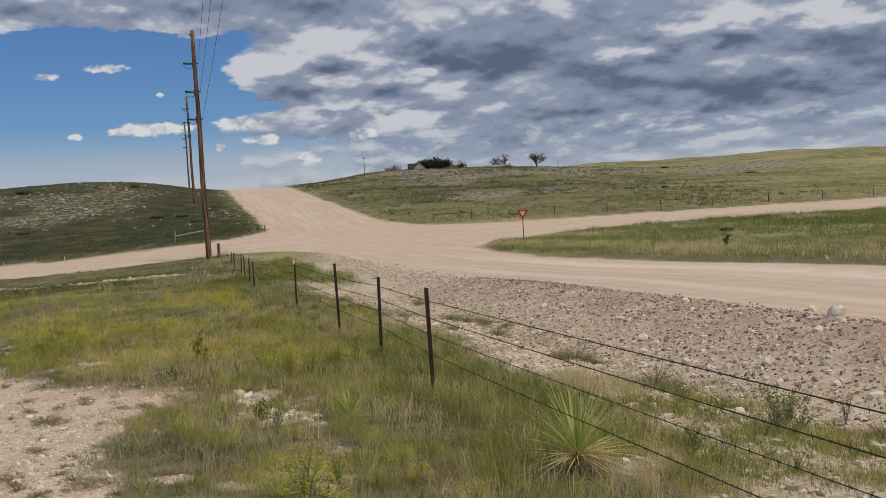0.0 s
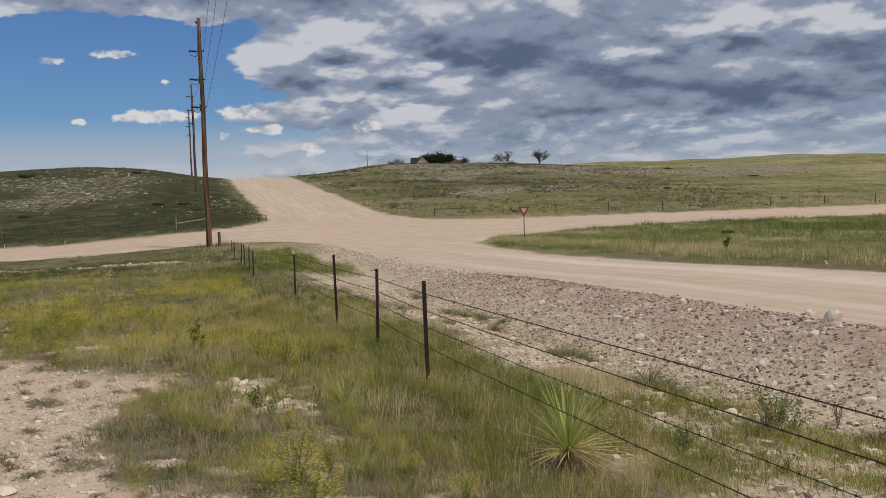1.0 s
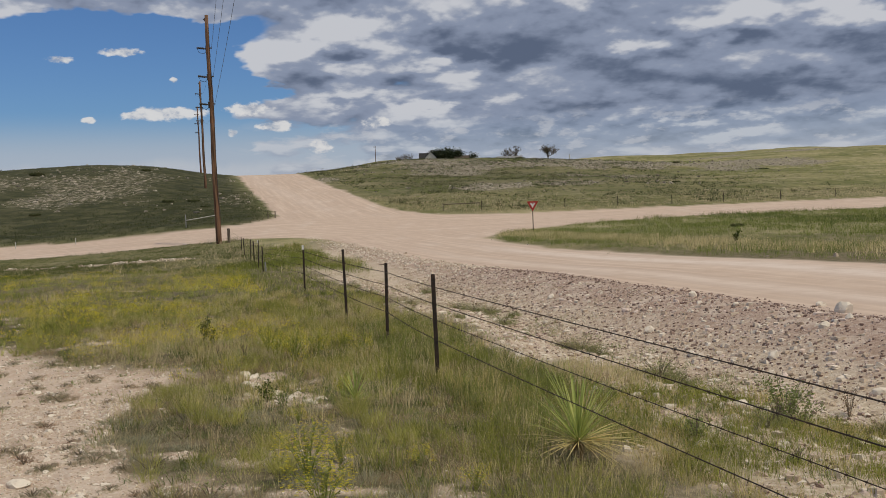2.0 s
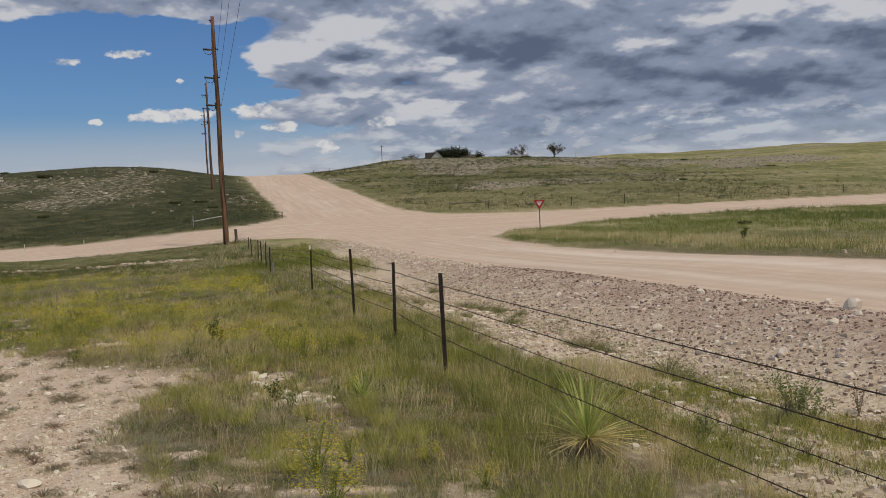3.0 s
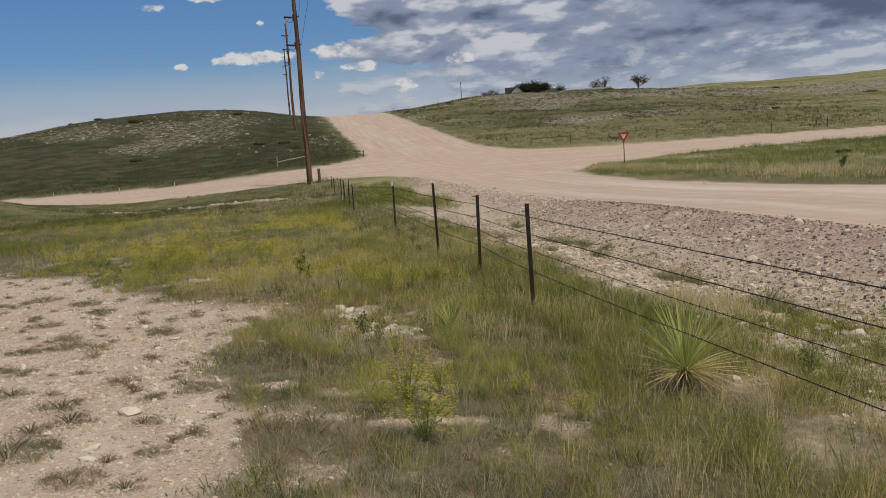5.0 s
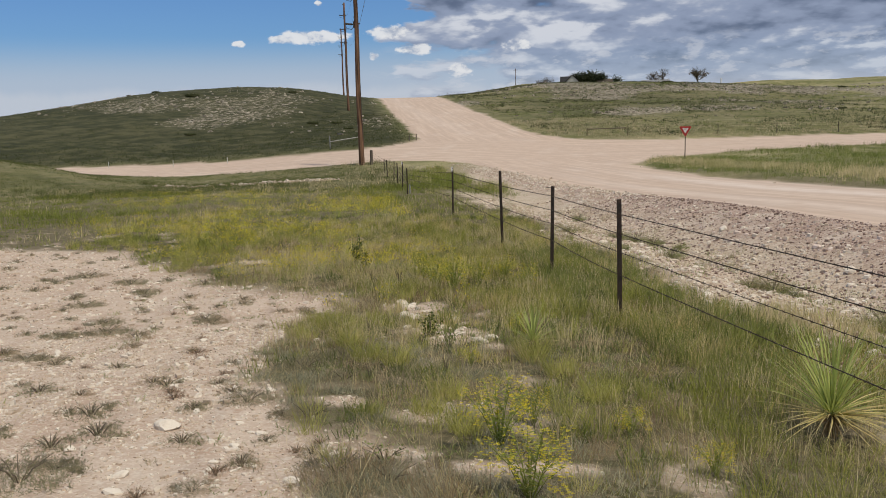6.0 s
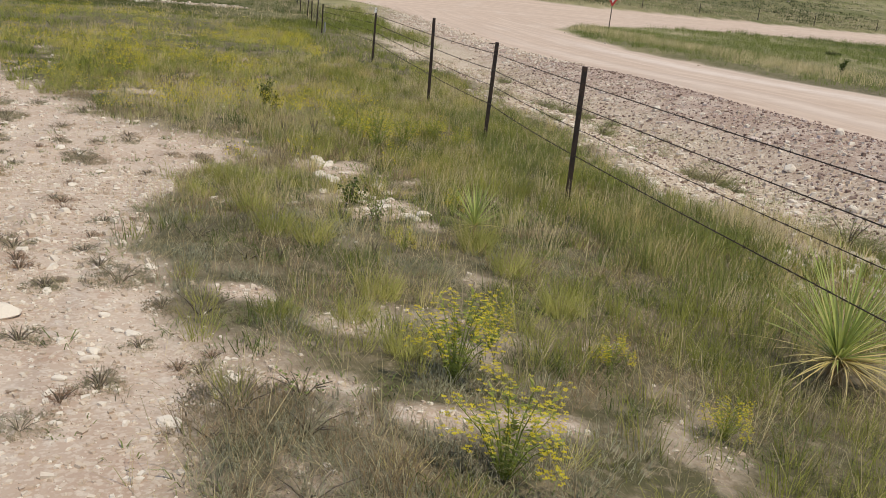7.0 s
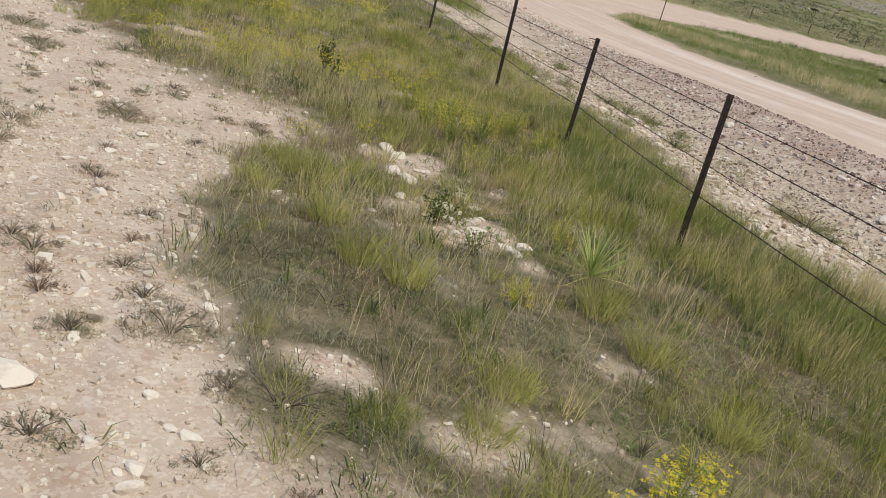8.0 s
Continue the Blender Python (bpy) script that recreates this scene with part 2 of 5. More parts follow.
def bare_soil(x, y):
    """1 on the stony bare patch beside the camera, 0 in the grass."""
    wob = (fbm(x, y, 0.8, 3, 11) - .5) * 1.1
    edge = np.interp(y, [3, 4.7, 5.4, 6, 7, 8.4, 9, 12], [-1.30, -1.70, -1.70, -2.15, -2.85, -3.15, -3.35, -3.75])
    top = np.interp(-x, [4, 5.4, 6.3, 8, 9.5, 12, 20], [12.0, 12.6, 13.1, 14.6, 16.4, 17, 18])
    return sm(edge - x + wob, -0.15, 0.35) * sm(top - y + wob, -0.3, 0.8)


def open_soil(x, y):
    """How far the soil shows: the bare patch, and stony gaps in the grass near the camera."""
    U, P = uv(x, y)
    gaps = 0.8 * sm(fbm(x, y, .45, 5, 51), .61, .74) * sm(np.hypot(x, y), 34, 18) * sm(U, -0.2, -1.4) * .8
    spot = 0
    for cx, cy, rx, ry in ((-2.4, 10.5, .32, .75), (-2.82, 10.8, .2, .3), (-1.72, 8.8, .34, .5), (-1.35, 8.4, .2, .25), (-1.62, 5.3, .42, .2), (-1.0, 5.1, .24, .14), (-0.62, 5.2, .24, .14),
                           (-1.5, 6.0, .22, .16), (-2.1, 6.3, .22, .18), (-3.2, 13.9, .35, .3), (-6.3, 14.6, .5, .4), (-10.6, 27.3, .5, .4), (-6.5, 21, .5, .4), (-20, 51.6, 4.5, 1.5), (-27, 53, 2.4, 1.7)):
        spot = np.maximum(spot, np.exp(-((x - cx) / rx) ** 2 - ((y - cy) / ry) ** 2))
    return np.maximum(np.maximum(bare_soil(x, y), gaps), sm(spot + (fbm(x, y, .5, 3, 61) - .5) * .9, .4, .7))


def mound(x, y):
    """1 on the grassy end of the ditch, near the fence corner."""
    U, P = uv(x, y)
    return sm(np.abs(U - 2.6 + (fbm(x, y, 3, 2, 23) - .5) * 2), 2.2, 1.2) * sm(P, 36, 44) * sm(P, 66, 60)


def shoulder(x, y):
    """1 on the rocky shoulder between ditch and road."""
    U, P = uv(x, y)
    wob = (fbm(x, y, 1.6, 3, 21) - .5) * 2.4
    return sm(U + wob + .9 * sm(P, 14, 6), 1.3, 2.4) * sm(road_distance(x, y) + (fbm(x, y, .9, 3, 22) - .5) * 1.2, -1.0, 0.4) * sm(U, 9.6, 8.4) * sm(P, 74, 50) * (1 - mound(x, y))


def outcrop(x, y):
    """1 where pale rock breaks through the turf of the hills."""
    U, P = uv(x, y)
    n = fbm(x, y * 0.6, 14, 4, 31)
    left = np.exp(-((x + 72) / 46) ** 2 - ((y - 136 + .25 * (x + 72)) / 24) ** 2)
    right = 1.2 * np.exp(-((x + 2) / 55) ** 2 - ((y - 198) / 36) ** 2) + .8 * np.exp(-((x + 10) / 20) ** 2 - ((y - 138) / 7) ** 2) + 0.6 * np.exp(-((x - 70) / 60) ** 2 - ((y - 235) / 30) ** 2) + .8 * np.exp(-((x - 130) / 70) ** 2 - ((y - 300) / 16) ** 2) + .7 * np.exp(-((x - 14) / 22) ** 2 - ((y - 149) / 9) ** 2)
    return sm(n + 0.28 * np.minimum(.8 * left + 1.3 * right, 1), 0.54, 0.80) * .9 * sm(left + right, 0.08, 0.5)


def raw_mesh(name, verts, faces):
    """A mesh from arrays: verts (n, 3) and a list of (m, k) face arrays."""
    me = bpy.data.meshes.new(name)
    me.vertices.add(len(verts))
    me.vertices.foreach_set("co", np.ascontiguousarray(verts, np.float32).ravel())
    loops = np.concatenate([f.ravel() for f in faces])
    sizes = np.concatenate([np.full(len(f), f.shape[1]) for f in faces])
    me.loops.add(len(loops))
    me.loops.foreach_set("vertex_index", loops.astype(np.int32))
    me.polygons.add(len(sizes))
    me.polygons.foreach_set("loop_start", (np.cumsum(sizes) - sizes).astype(np.int32))
    me.polygons.foreach_set("loop_total", sizes.astype(np.int32))
    me.update(calc_edges=True)
    me.validate()
    return me


# ================= materials =================
def ground_material():
    m, n = material("prairie_ground")
    p = n.pos()
    fine, mid, wide = n.noise(p, 14, 5, .65), n.noise(p, 1.4, 5, .6), n.noise(p, 0.06, 5, .6)
    soil = n.mix(n.ramp(mid, .35, .7), (.455, .342, .264), (.555, .448, .360))
    soil = n.mix(n.ramp(fine, .50, .72), soil, (.62, .54, .46))
    soil = n.mix(n.ramp(n.noise(p, 5.0, 5, .6), .55, .75, 0, .7), soil, (.40, .27, .195))
    chips = n.add("ShaderNodeTexVoronoi", _out=1, Vector=p, Scale=70.0)
    soil = n.mix(n.ramp(n.add("ShaderNodeSeparateColor", Color=chips), .5, .95, 0, .45), soil, (.70, .61, .51))
    turf = n.mix(n.ramp(n.noise(p, 3.5, 5, .65), .35, .65), (.095, .088, .046), (.205, .168, .108))
    turf = n.mix(n.ramp(fine, .48, .78), turf, (.31, .255, .18))
    turf = n.mix(n.ramp(n.noise(p, 45, 3, .6), .5, .7, 0, .6), turf, (.105, .095, .052))
    far = n.mix(n.ramp(wide, .35, .68), (.165, .170, .066), (.315, .285, .140))
    squat = n.vmath("MULTIPLY", p, (1, .38, 1))
    far = n.mix(n.ramp(n.noise(squat, 0.28, 6, .68), .50, .66, 0, .75), far, (.40, .345, .215))
    far = n.mix(n.ramp(n.noise(squat, 0.9, 6, .7), .44, .66, 0, .85), far, (.105, .118, .045))
    turf = n.mix(n.attr("far"), turf, far)
    turf = n.mix(n.ramp(n.noise(n.vmath("MULTIPLY", p, (.010, .05, 0)), 1.0, 6, .68), .46, .66, 0, .6), turf, n.mix(n.attr("far"), turf, (.40, .35, .21)))
    # dark layer: lowers the turf colour, on the left hill as cloud shade
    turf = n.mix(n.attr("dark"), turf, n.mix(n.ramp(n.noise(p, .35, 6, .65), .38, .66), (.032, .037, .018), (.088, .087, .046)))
    rock = n.mix(n.ramp(n.noise(n.vmath("MULTIPLY", p, (1, .4, 1)), 2.2, 6, .7), .38, .60), (.095, .086, .056), (.38, .335, .265))
    road = n.mix(n.ramp(mid, .3, .75), (.56, .435, .345), (.63, .505, .41))
    road = n.mix(n.ramp(n.noise(n.vmath("MULTIPLY", p, (.35, .12, 0)), 1.0, 5, .6), .52, .74, 0, .75), road, (.66, .56, .48))
    along = n.tree.nodes.new("ShaderNodeCombineXYZ")
    n.plug(n.vmath("DOT_PRODUCT", p, (.957, .289, 0), out=1), along.inputs[0])
    n.plug(n.math("MULTIPLY", n.vmath("DOT_PRODUCT", p, (-.289, .957, 0), out=1), .035), along.inputs[1])
    across = n.tree.nodes.new("ShaderNodeCombineXYZ")
    n.plug(n.math("MULTIPLY", n.vmath("DOT_PRODUCT", p, (.957, .289, 0), out=1), .035), across.inputs[0])
    n.plug(n.vmath("DOT_PRODUCT", p, (-.289, .957, 0), out=1), across.inputs[1])
    grooves = n.add("ShaderNodeMix", i0=n.attr("cross"), i2=n.noise(along.outputs[0], 1.6, 6, .65), i3=n.noise(across.outputs[0], 1.6, 6, .65))
    road = n.mix(n.ramp(grooves, .40, .62, .38, 0), road, (.415, .315, .262))
    road = n.mix(n.ramp(grooves, .52, .70, 0, .38), road, (.66, .565, .50))
    tracks = n.attr("track")
    road = n.mix(n.math("MULTIPLY", tracks, n.ramp(mid, .25, .6, .45, 1.0)), road, (.68, .58, .51))
    road = n.mix(n.ramp(fine, .55, .85, 0, .5), road, (.44, .34, .285))
    rough = n.mix(n.ramp(fine, .38, .70), (.345, .245, .195), (.535, .42, .345))
    rough = n.mix(n.ramp(mid, .45, .7), rough, (.60, .50, .42))
    rough = n.mix(n.math("MULTIPLY", n.attr("ditch"), n.ramp(n.noise(p, 0.9, 4, .6), .25, .6, .45, 1.0)), rough, n.mix(n.ramp(fine, .4, .68), (.50, .405, .30), (.69, .61, .485)))
    col = n.mix(n.attr("bare"), turf, soil)
    col = n.mix(n.ramp(n.math("ADD", n.attr("rock"), n.math("MULTIPLY", n.math("SUBTRACT", n.noise(n.vmath("MULTIPLY", p, (1, .4, 1)), 1.3, 8, .75), .5), 2.6)), .42, .80), col, rock)
    col = n.mix(n.attr("shoulder"), col, rough)
    col = n.mix(n.attr("road"), col, road)
    h = n.math("ADD", n.math("MULTIPLY", fine, .6), n.noise(p, 60, 3, .6))
    n.surface(col, .95, h, n.math("ADD", .25, n.math("MULTIPLY", n.attr("shoulder"), .5)), .02, .1)
    return m


def grass_material(name, a, b, dry, dry_share=0.3, patch=0.8, through=0.35):
    m, n = material(name)
    r, p = n.island(), n.pos()
    own = n.attr("tone")
    tone = n.math("ADD", n.math("MULTIPLY", n.math("ADD", r, n.math("MULTIPLY", own, 3.0)), .175), n.math("MULTIPLY", n.ramp(n.noise(p, patch * 5.5, 3, .55), .36, .64), .31))
    col = n.mix(tone, a, b)
    where = n.math("ADD", n.math("MULTIPLY", n.ramp(n.noise(p, patch, 3, .55), .3, .7), .45), n.math("MULTIPLY", n.math("ADD", r, n.math("FRACT", n.math("MULTIPLY", own, 7.31))), .275))
    col = n.mix(n.ramp(where, .92 - dry_share, 1.06 - dry_share), col, dry)
    n.surface(col, .55, spec=.25, through=through)
    return m


def plain_material(name, a, b, scale=8.0, rough=.8, spec=.3, metal=0.0, stretch=(1, 1, 1), strength=.3, dist=.01, per_object=0.0):
    m, n = material(name)
    v = n.vmath("MULTIPLY", n.add("ShaderNodeTexCoord", _out=3), stretch)
    k = n.noise(v, scale, 6, .65)
    fac = n.ramp(k, .32, .68)
    if per_object:
        fac = n.math("ADD", n.math("MULTIPLY", fac, 1 - per_object), n.math("MULTIPLY", n.add("ShaderNodeObjectInfo", _out=5), per_object))
    n.surface(n.mix(fac, a, b), rough, k, strength, dist, spec, metal)
    return m


def stone_material(name, a, b, c):
    m, n = material(name)
    p, r = n.pos(), n.island()
    col = n.mix(n.ramp(r, .2, .9), a, b)
    col = n.mix(n.ramp(n.noise(p, 9, 5, .65), .5, .75, 0, .7), col, c)
    n.surface(col, .9, n.noise(p, 40, 4, .6), .35, .01, .2)
    return m


MAT = dict(
    ground=ground_material(),
    grass=grass_material("green_grass", (0.060, 0.088, 0.014), (0.43, 0.44, 0.088), (0.58, 0.47, 0.21), 0.34),
    silver=grass_material("silver_scrub", (0.23, 0.235, 0.145), (0.50, 0.49, 0.35), (0.45, 0.39, 0.27), 0.25),
    lush=grass_material("lush_grass", (0.070, 0.100, 0.020), (0.31, 0.345, 0.085), (0.46, 0.40, 0.17), 0.28),
    bunch=grass_material("bunch_grass", (0.2, 0.225, 0.045), (0.54, 0.52, 0.15), (0.64, 0.54, 0.26), 0.32),
    roadside=grass_material("roadside_green", (0.055, 0.078, 0.016), (0.150, 0.165, 0.044), (0.27, 0.235, 0.11), 0.18, .15),
    field=grass_material("field_green", (0.070, 0.105, 0.014), (0.31, 0.345, 0.060), (0.44, 0.37, 0.145), 0.22, .3),
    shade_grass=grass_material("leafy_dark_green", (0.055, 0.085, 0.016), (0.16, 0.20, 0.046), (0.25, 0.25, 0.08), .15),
    dead=grass_material("dead_brown_grass", (0.18, 0.130, 0.070), (0.44, 0.335, 0.20), (0.54, 0.43, 0.26), .3),
    grey=grass_material("grey_grass", (0.19, 0.18, 0.095), (0.46, 0.42, 0.26), (0.56, 0.47, 0.32), 0.42),
    straw=grass_material("straw_grass", (0.44, 0.37, 0.2), (0.76, 0.655, 0.4), (0.34, 0.34, 0.13), 0.22),
    meadow=grass_material("verge_grass", (0.085, 0.135, 0.020), (0.24, 0.275, 0.062), (0.36, 0.33, 0.14), 0.2, .15),
    # dark brush green, lowered further for the cloud shade on the left hill
    brush=grass_material("brush_and_cloud_shade", (0.042, 0.057, 0.018), (0.078, 0.090, 0.031), (0.132, 0.120, 0.061), .2, .15),
    ditch_bush=grass_material("ditch_bush", (0.13, 0.15, 0.055), (0.36, 0.36, 0.16), (0.42, 0.35, 0.20), 0.25),
    sage=grass_material("sage_leaf", (0.17, 0.165, 0.095), (0.40, 0.365, 0.235), (0.42, 0.32, 0.22), 0.32),
    bloom=grass_material("yellow_bloom", (0.62, 0.52, 0.02), (0.78, 0.66, 0.05), (0.55, 0.52, 0.09), 0.25),
    stem=grass_material("flower_stem", (0.22, 0.27, 0.05), (0.42, 0.46, 0.11), (0.46, 0.44, 0.14), 0.25),
    yucca=grass_material("yucca_blade", (0.24, 0.32, 0.075), (0.58, 0.62, 0.20), (0.68, 0.62, 0.26), 0.25),
    yucca_dry=grass_material("yucca_dry_blade", (.66, .55, .22), (.80, .68, .34), (.60, .47, .25), .3),
    stone=stone_material("limestone", (.52, .42, .325), (.74, .665, .565), (.42, .31, .235)),
    hill_stone=stone_material("hill_rock", (.24, .215, .17), (.47, .42, .34), (.20, .17, .13)),
    pink=stone_material("pink_gravel", (.21, .140, .115), (.68, .56, .49), (.18, .118, .098)),
    clod=stone_material("earth_clod", (.21, .15, .122), (.36, .27, .22), (.16, .11, .09)),
    steel=plain_material("rusty_post_paint", (.020, .019, .017), (.060, .036, .026), 14, .65, .4),
    wire=plain_material("rusty_wire", (.045, .034, .028), (.10, .065, .048), 30, .6, .4, .5),
    wood=plain_material("weathered_pole_wood", (.030, .021, .016), (.270, .150, .092), 1.1, .85, .2, stretch=(5, 5, .30), strength=.6, dist=.02),
    old_wood=plain_material("grey_post_wood", (.070, .055, .045), (.180, .150, .125), 3.0, .9, .2, stretch=(4, 4, .5), strength=.6),
    iron=plain_material("insulator_fittings", (.035, .032, .032), (.080, .075, .075), 10, .5, .5),
    line=plain_material("power_line_cable", (.035, .035, .038), (.07, .07, .07), 2, .5, .5),
    white=plain_material("white_paint", (.70, .69, .66), (.82, .81, .78), 12, .5, .4),
    red=plain_material("sign_red", (.46, .030, .028), (.56, .045, .040), 9, .45, .5),
    galv=plain_material("galvanised_steel", (.30, .29, .28), (.46, .45, .43), 14, .45, .5, .6),
    rust=grass_material("rust_weed", (0.246, 0.142, 0.088), (0.359, 0.237, 0.158), (0.302, 0.237, 0.149), .3),
    weed=grass_material("dark_weed", (0.14, 0.19, 0.055), (0.34, 0.38, 0.14), (0.30, 0.30, 0.13), 0.2),
    bark=plain_material("grey_bark", (.075, .062, .050), (.150, .125, .100), 5, .9, .1),
    evergreen=grass_material("dark_foliage", (.020, .032, .016), (.048, .060, .026), (.07, .06, .035), .2, .3, .15),
    twig=grass_material("bare_twigs", (.115, .098, .082), (.20, .172, .142), (.20, .18, .12), .2, .3, .1),
    stalk=grass_material("shrub_stems", (.200, .165, .120), (.300, .255, .190), (.34, .29, .21), .3),
    roof=plain_material("grey_shingle", (.022, .022, .025), (.055, .053, .054), 3, .85, .2),
    siding=plain_material("white_siding", (.52, .51, .48), (.66, .65, .62), 2, .7, .3),
    dark=plain_material("dark_opening", (.012, .012, .014), (.030, .030, .032), 3, .4, .5),
)

# ================= ground =================
def build_ground():
    front = np.radians(np.concatenate([np.arange(-50, 50.01, 0.25), np.arange(54, 310, 4.0)]))
    radii = np.concatenate([np.arange(.5, 4, .2), np.arange(4, 20, .09), np.geomspace(20, 420, 235), np.geomspace(440, 4700, 40)])
    A, Rr = np.meshgrid(front, radii)
    x, y = Rr * np.sin(A) - 0.5, Rr * np.cos(A)
    z = height(x, y)
    nr, na = x.shape
    verts = np.stack([x.ravel(), y.ravel(), z.ravel()], 1)
    verts = np.vstack([verts, [[-.5, 0, float(height(-.5, 0.0))]]])
    i, j = np.meshgrid(np.arange(nr - 1), np.arange(na), indexing="ij")
    j2 = (j + 1) % na
    quads = np.stack([i * na + j, i * na + j2, (i + 1) * na + j2, (i + 1) * na + j], -1).reshape(-1, 4)[:, ::-1]
    k = np.arange(na)
    fan = np.stack([(k + 1) % na, k, np.full(na, nr * na)], 1)[:, ::-1]
    me = raw_mesh("ground", verts, [quads, fan])
    x, y = verts[:, 0], verts[:, 1]
    U, P = uv(x, y)
    rd = road_distance(x, y) + (fbm(x, y, 2.5, 3, 41) - .5) * 1.2
    far = sm(np.hypot(x, y), 25, 70)
    bare = open_soil(x, y)
    strips = (.55 * np.exp(-((np.abs(np.abs(U - 12.6) - 2.1)) / .6) ** 2) + .7 * np.exp(-((U - 15.0) / 1.0) ** 2)) * sm(P, 62, 35) + .3 * np.exp(-((U - 12.5 - 2.5 * np.sin(P / 40)) / 1.6) ** 2) * sm(P, 90, 120)
    layers = dict(ditch=sm(U, 6.6, 4.6), road=sm(rd, .35, -.35), cross=sm(np.abs(P - 85.4), 14, 8), far=far, bare=bare, shoulder=shoulder(x, y), rock=np.where(U < 8, .62, .95) * outcrop(x, y), track=np.clip(strips, 0, 1),
                  # dark: cloud shade painted on the left hill, darker roadside strip and rise
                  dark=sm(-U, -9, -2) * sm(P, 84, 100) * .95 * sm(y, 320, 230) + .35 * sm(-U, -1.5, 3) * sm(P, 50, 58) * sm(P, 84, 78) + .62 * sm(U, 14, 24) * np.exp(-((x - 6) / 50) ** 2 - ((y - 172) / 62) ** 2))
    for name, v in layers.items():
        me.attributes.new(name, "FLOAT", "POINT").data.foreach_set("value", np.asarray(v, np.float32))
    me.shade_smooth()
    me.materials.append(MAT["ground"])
    return tagged(new("ground", me), "rolling prairie with two pink gravel roads crossing between green verges", "ground", kind="structure")


build_ground()


# ================= helpers for things =================
def part(name, bm, mat, parent=None, label="", smooth=False, mound=0.0):
    me = bpy.data.meshes.new(name)
    bm.to_mesh(me)
    bm.free()
    if mound:  # foliage shades like the mound that it forms
        me.normals_split_custom_set_from_vertices([(v.co + Vector((0, 0, mound))).normalized() for v in me.vertices])
    if smooth:
        me.shade_smooth()
    me.attributes.new("tone", "FLOAT", "POINT").data.foreach_set("value", np.full(len(me.vertices), .5, np.float32))
    me.materials.append(MAT[mat])
    ob = new(name, me)
    ob.parent = parent
    if label:
        ob["label"] = label
    return ob


def thing(name, x, y, label, category, group="", z=None, turn=0.0):
    ob = new(name)
    ob.matrix_basis = pose(x, y, float(height(x, y)) if z is None else z, 0, 0, turn)
    ob.empty_display_size = 0.1
    return tagged(ob, label, category, group)


def box(bm, cx, cy, cz, sx, sy, sz, m=None):
    r = bmesh.ops.create_cube(bm, size=1.0, matrix=(m or Matrix()) @ Matrix.Translation((cx, cy, cz)) @ Matrix.Diagonal((sx, sy, sz, 1)))
    return r["verts"]


def tube(bm, path, radii, sides=8, cap=True):
    """A tube along the path's points, with a radius at each."""
    rings = []
    path = [Vector(p) for p in path]
    for i, p in enumerate(path):
        d = (path[min(i + 1, len(path) - 1)] - path[max(i - 1, 0)]).normalized()
        a = d.orthogonal().normalized() if abs(d.z) < 0.9 else Vector((1, 0, 0)).cross(d).normalized()
        b = d.cross(a)
        r = radii[i] if isinstance(radii, (list, tuple)) else radii
        rings.append([bm.verts.new(p + a * r * math.cos(t) + b * r * math.sin(t)) for t in (k * math.tau / sides for k in range(sides))])
    for q, s in zip(rings, rings[1:]):
        for k in range(sides):
            bm.faces.new((q[k], q[(k + 1) % sides], s[(k + 1) % sides], s[k]))
    if cap:
        bm.faces.new(rings[0][::-1])
        bm.faces.new(rings[-1])


def sag(a, b, drop, n):
    a, b = Vector(a), Vector(b)
    return [a.lerp(b, k / n) - Vector((0, 0, drop * 4 * (k / n) * (1 - k / n))) for k in range(n + 1)]


rng = np.random.default_rng(7)
rnd = random.Random(5)

# ================= barbed wire fence =================
def t_post_mesh(bm, h, lean):
    """A rolled steel T: flange, web, a row of studs."""
    m = Matrix.Rotation(radians(lean[0]), 4, "X") @ Matrix.Rotation(radians(lean[1]), 4, "Y")
    box(bm, 0, 0, h / 2 - .2, .050, .008, h + .4, m)
    box(bm, 0, .0225, h / 2 - .2, .008, .037, h + .4, m)
    for k in range(int(h / .06)):
        box(bm, 0, -.006, h - .04 - k * .06, .014, .006, .022, m)


FENCE = [(-.19, 9.93, 1.30, (0.5, -1.0), False), (-1.06, 13.28, 1.28, (0, 1.0), False), (-2.12, 16.5, 1.42, (1, -1.2), False), (-4.2, 23.5, 1.30, (0, 0.6), True),
         (-8.22, 36.0, 1.10, (0, 0), False), (-9.2, 39.4, 1.30, (0, 1.5), True), (-10.3, 43.2, 1.15, (0, -1), False), (-11.5, 47.4, 1.1, (0, 2), False),
         (-13.0, 52.0, 1.15, (0, -2), False), (-14.4, 56.8, 1.1, (0, 1), False)]
WIRE_UP = (1.14, .935, .74, .50)


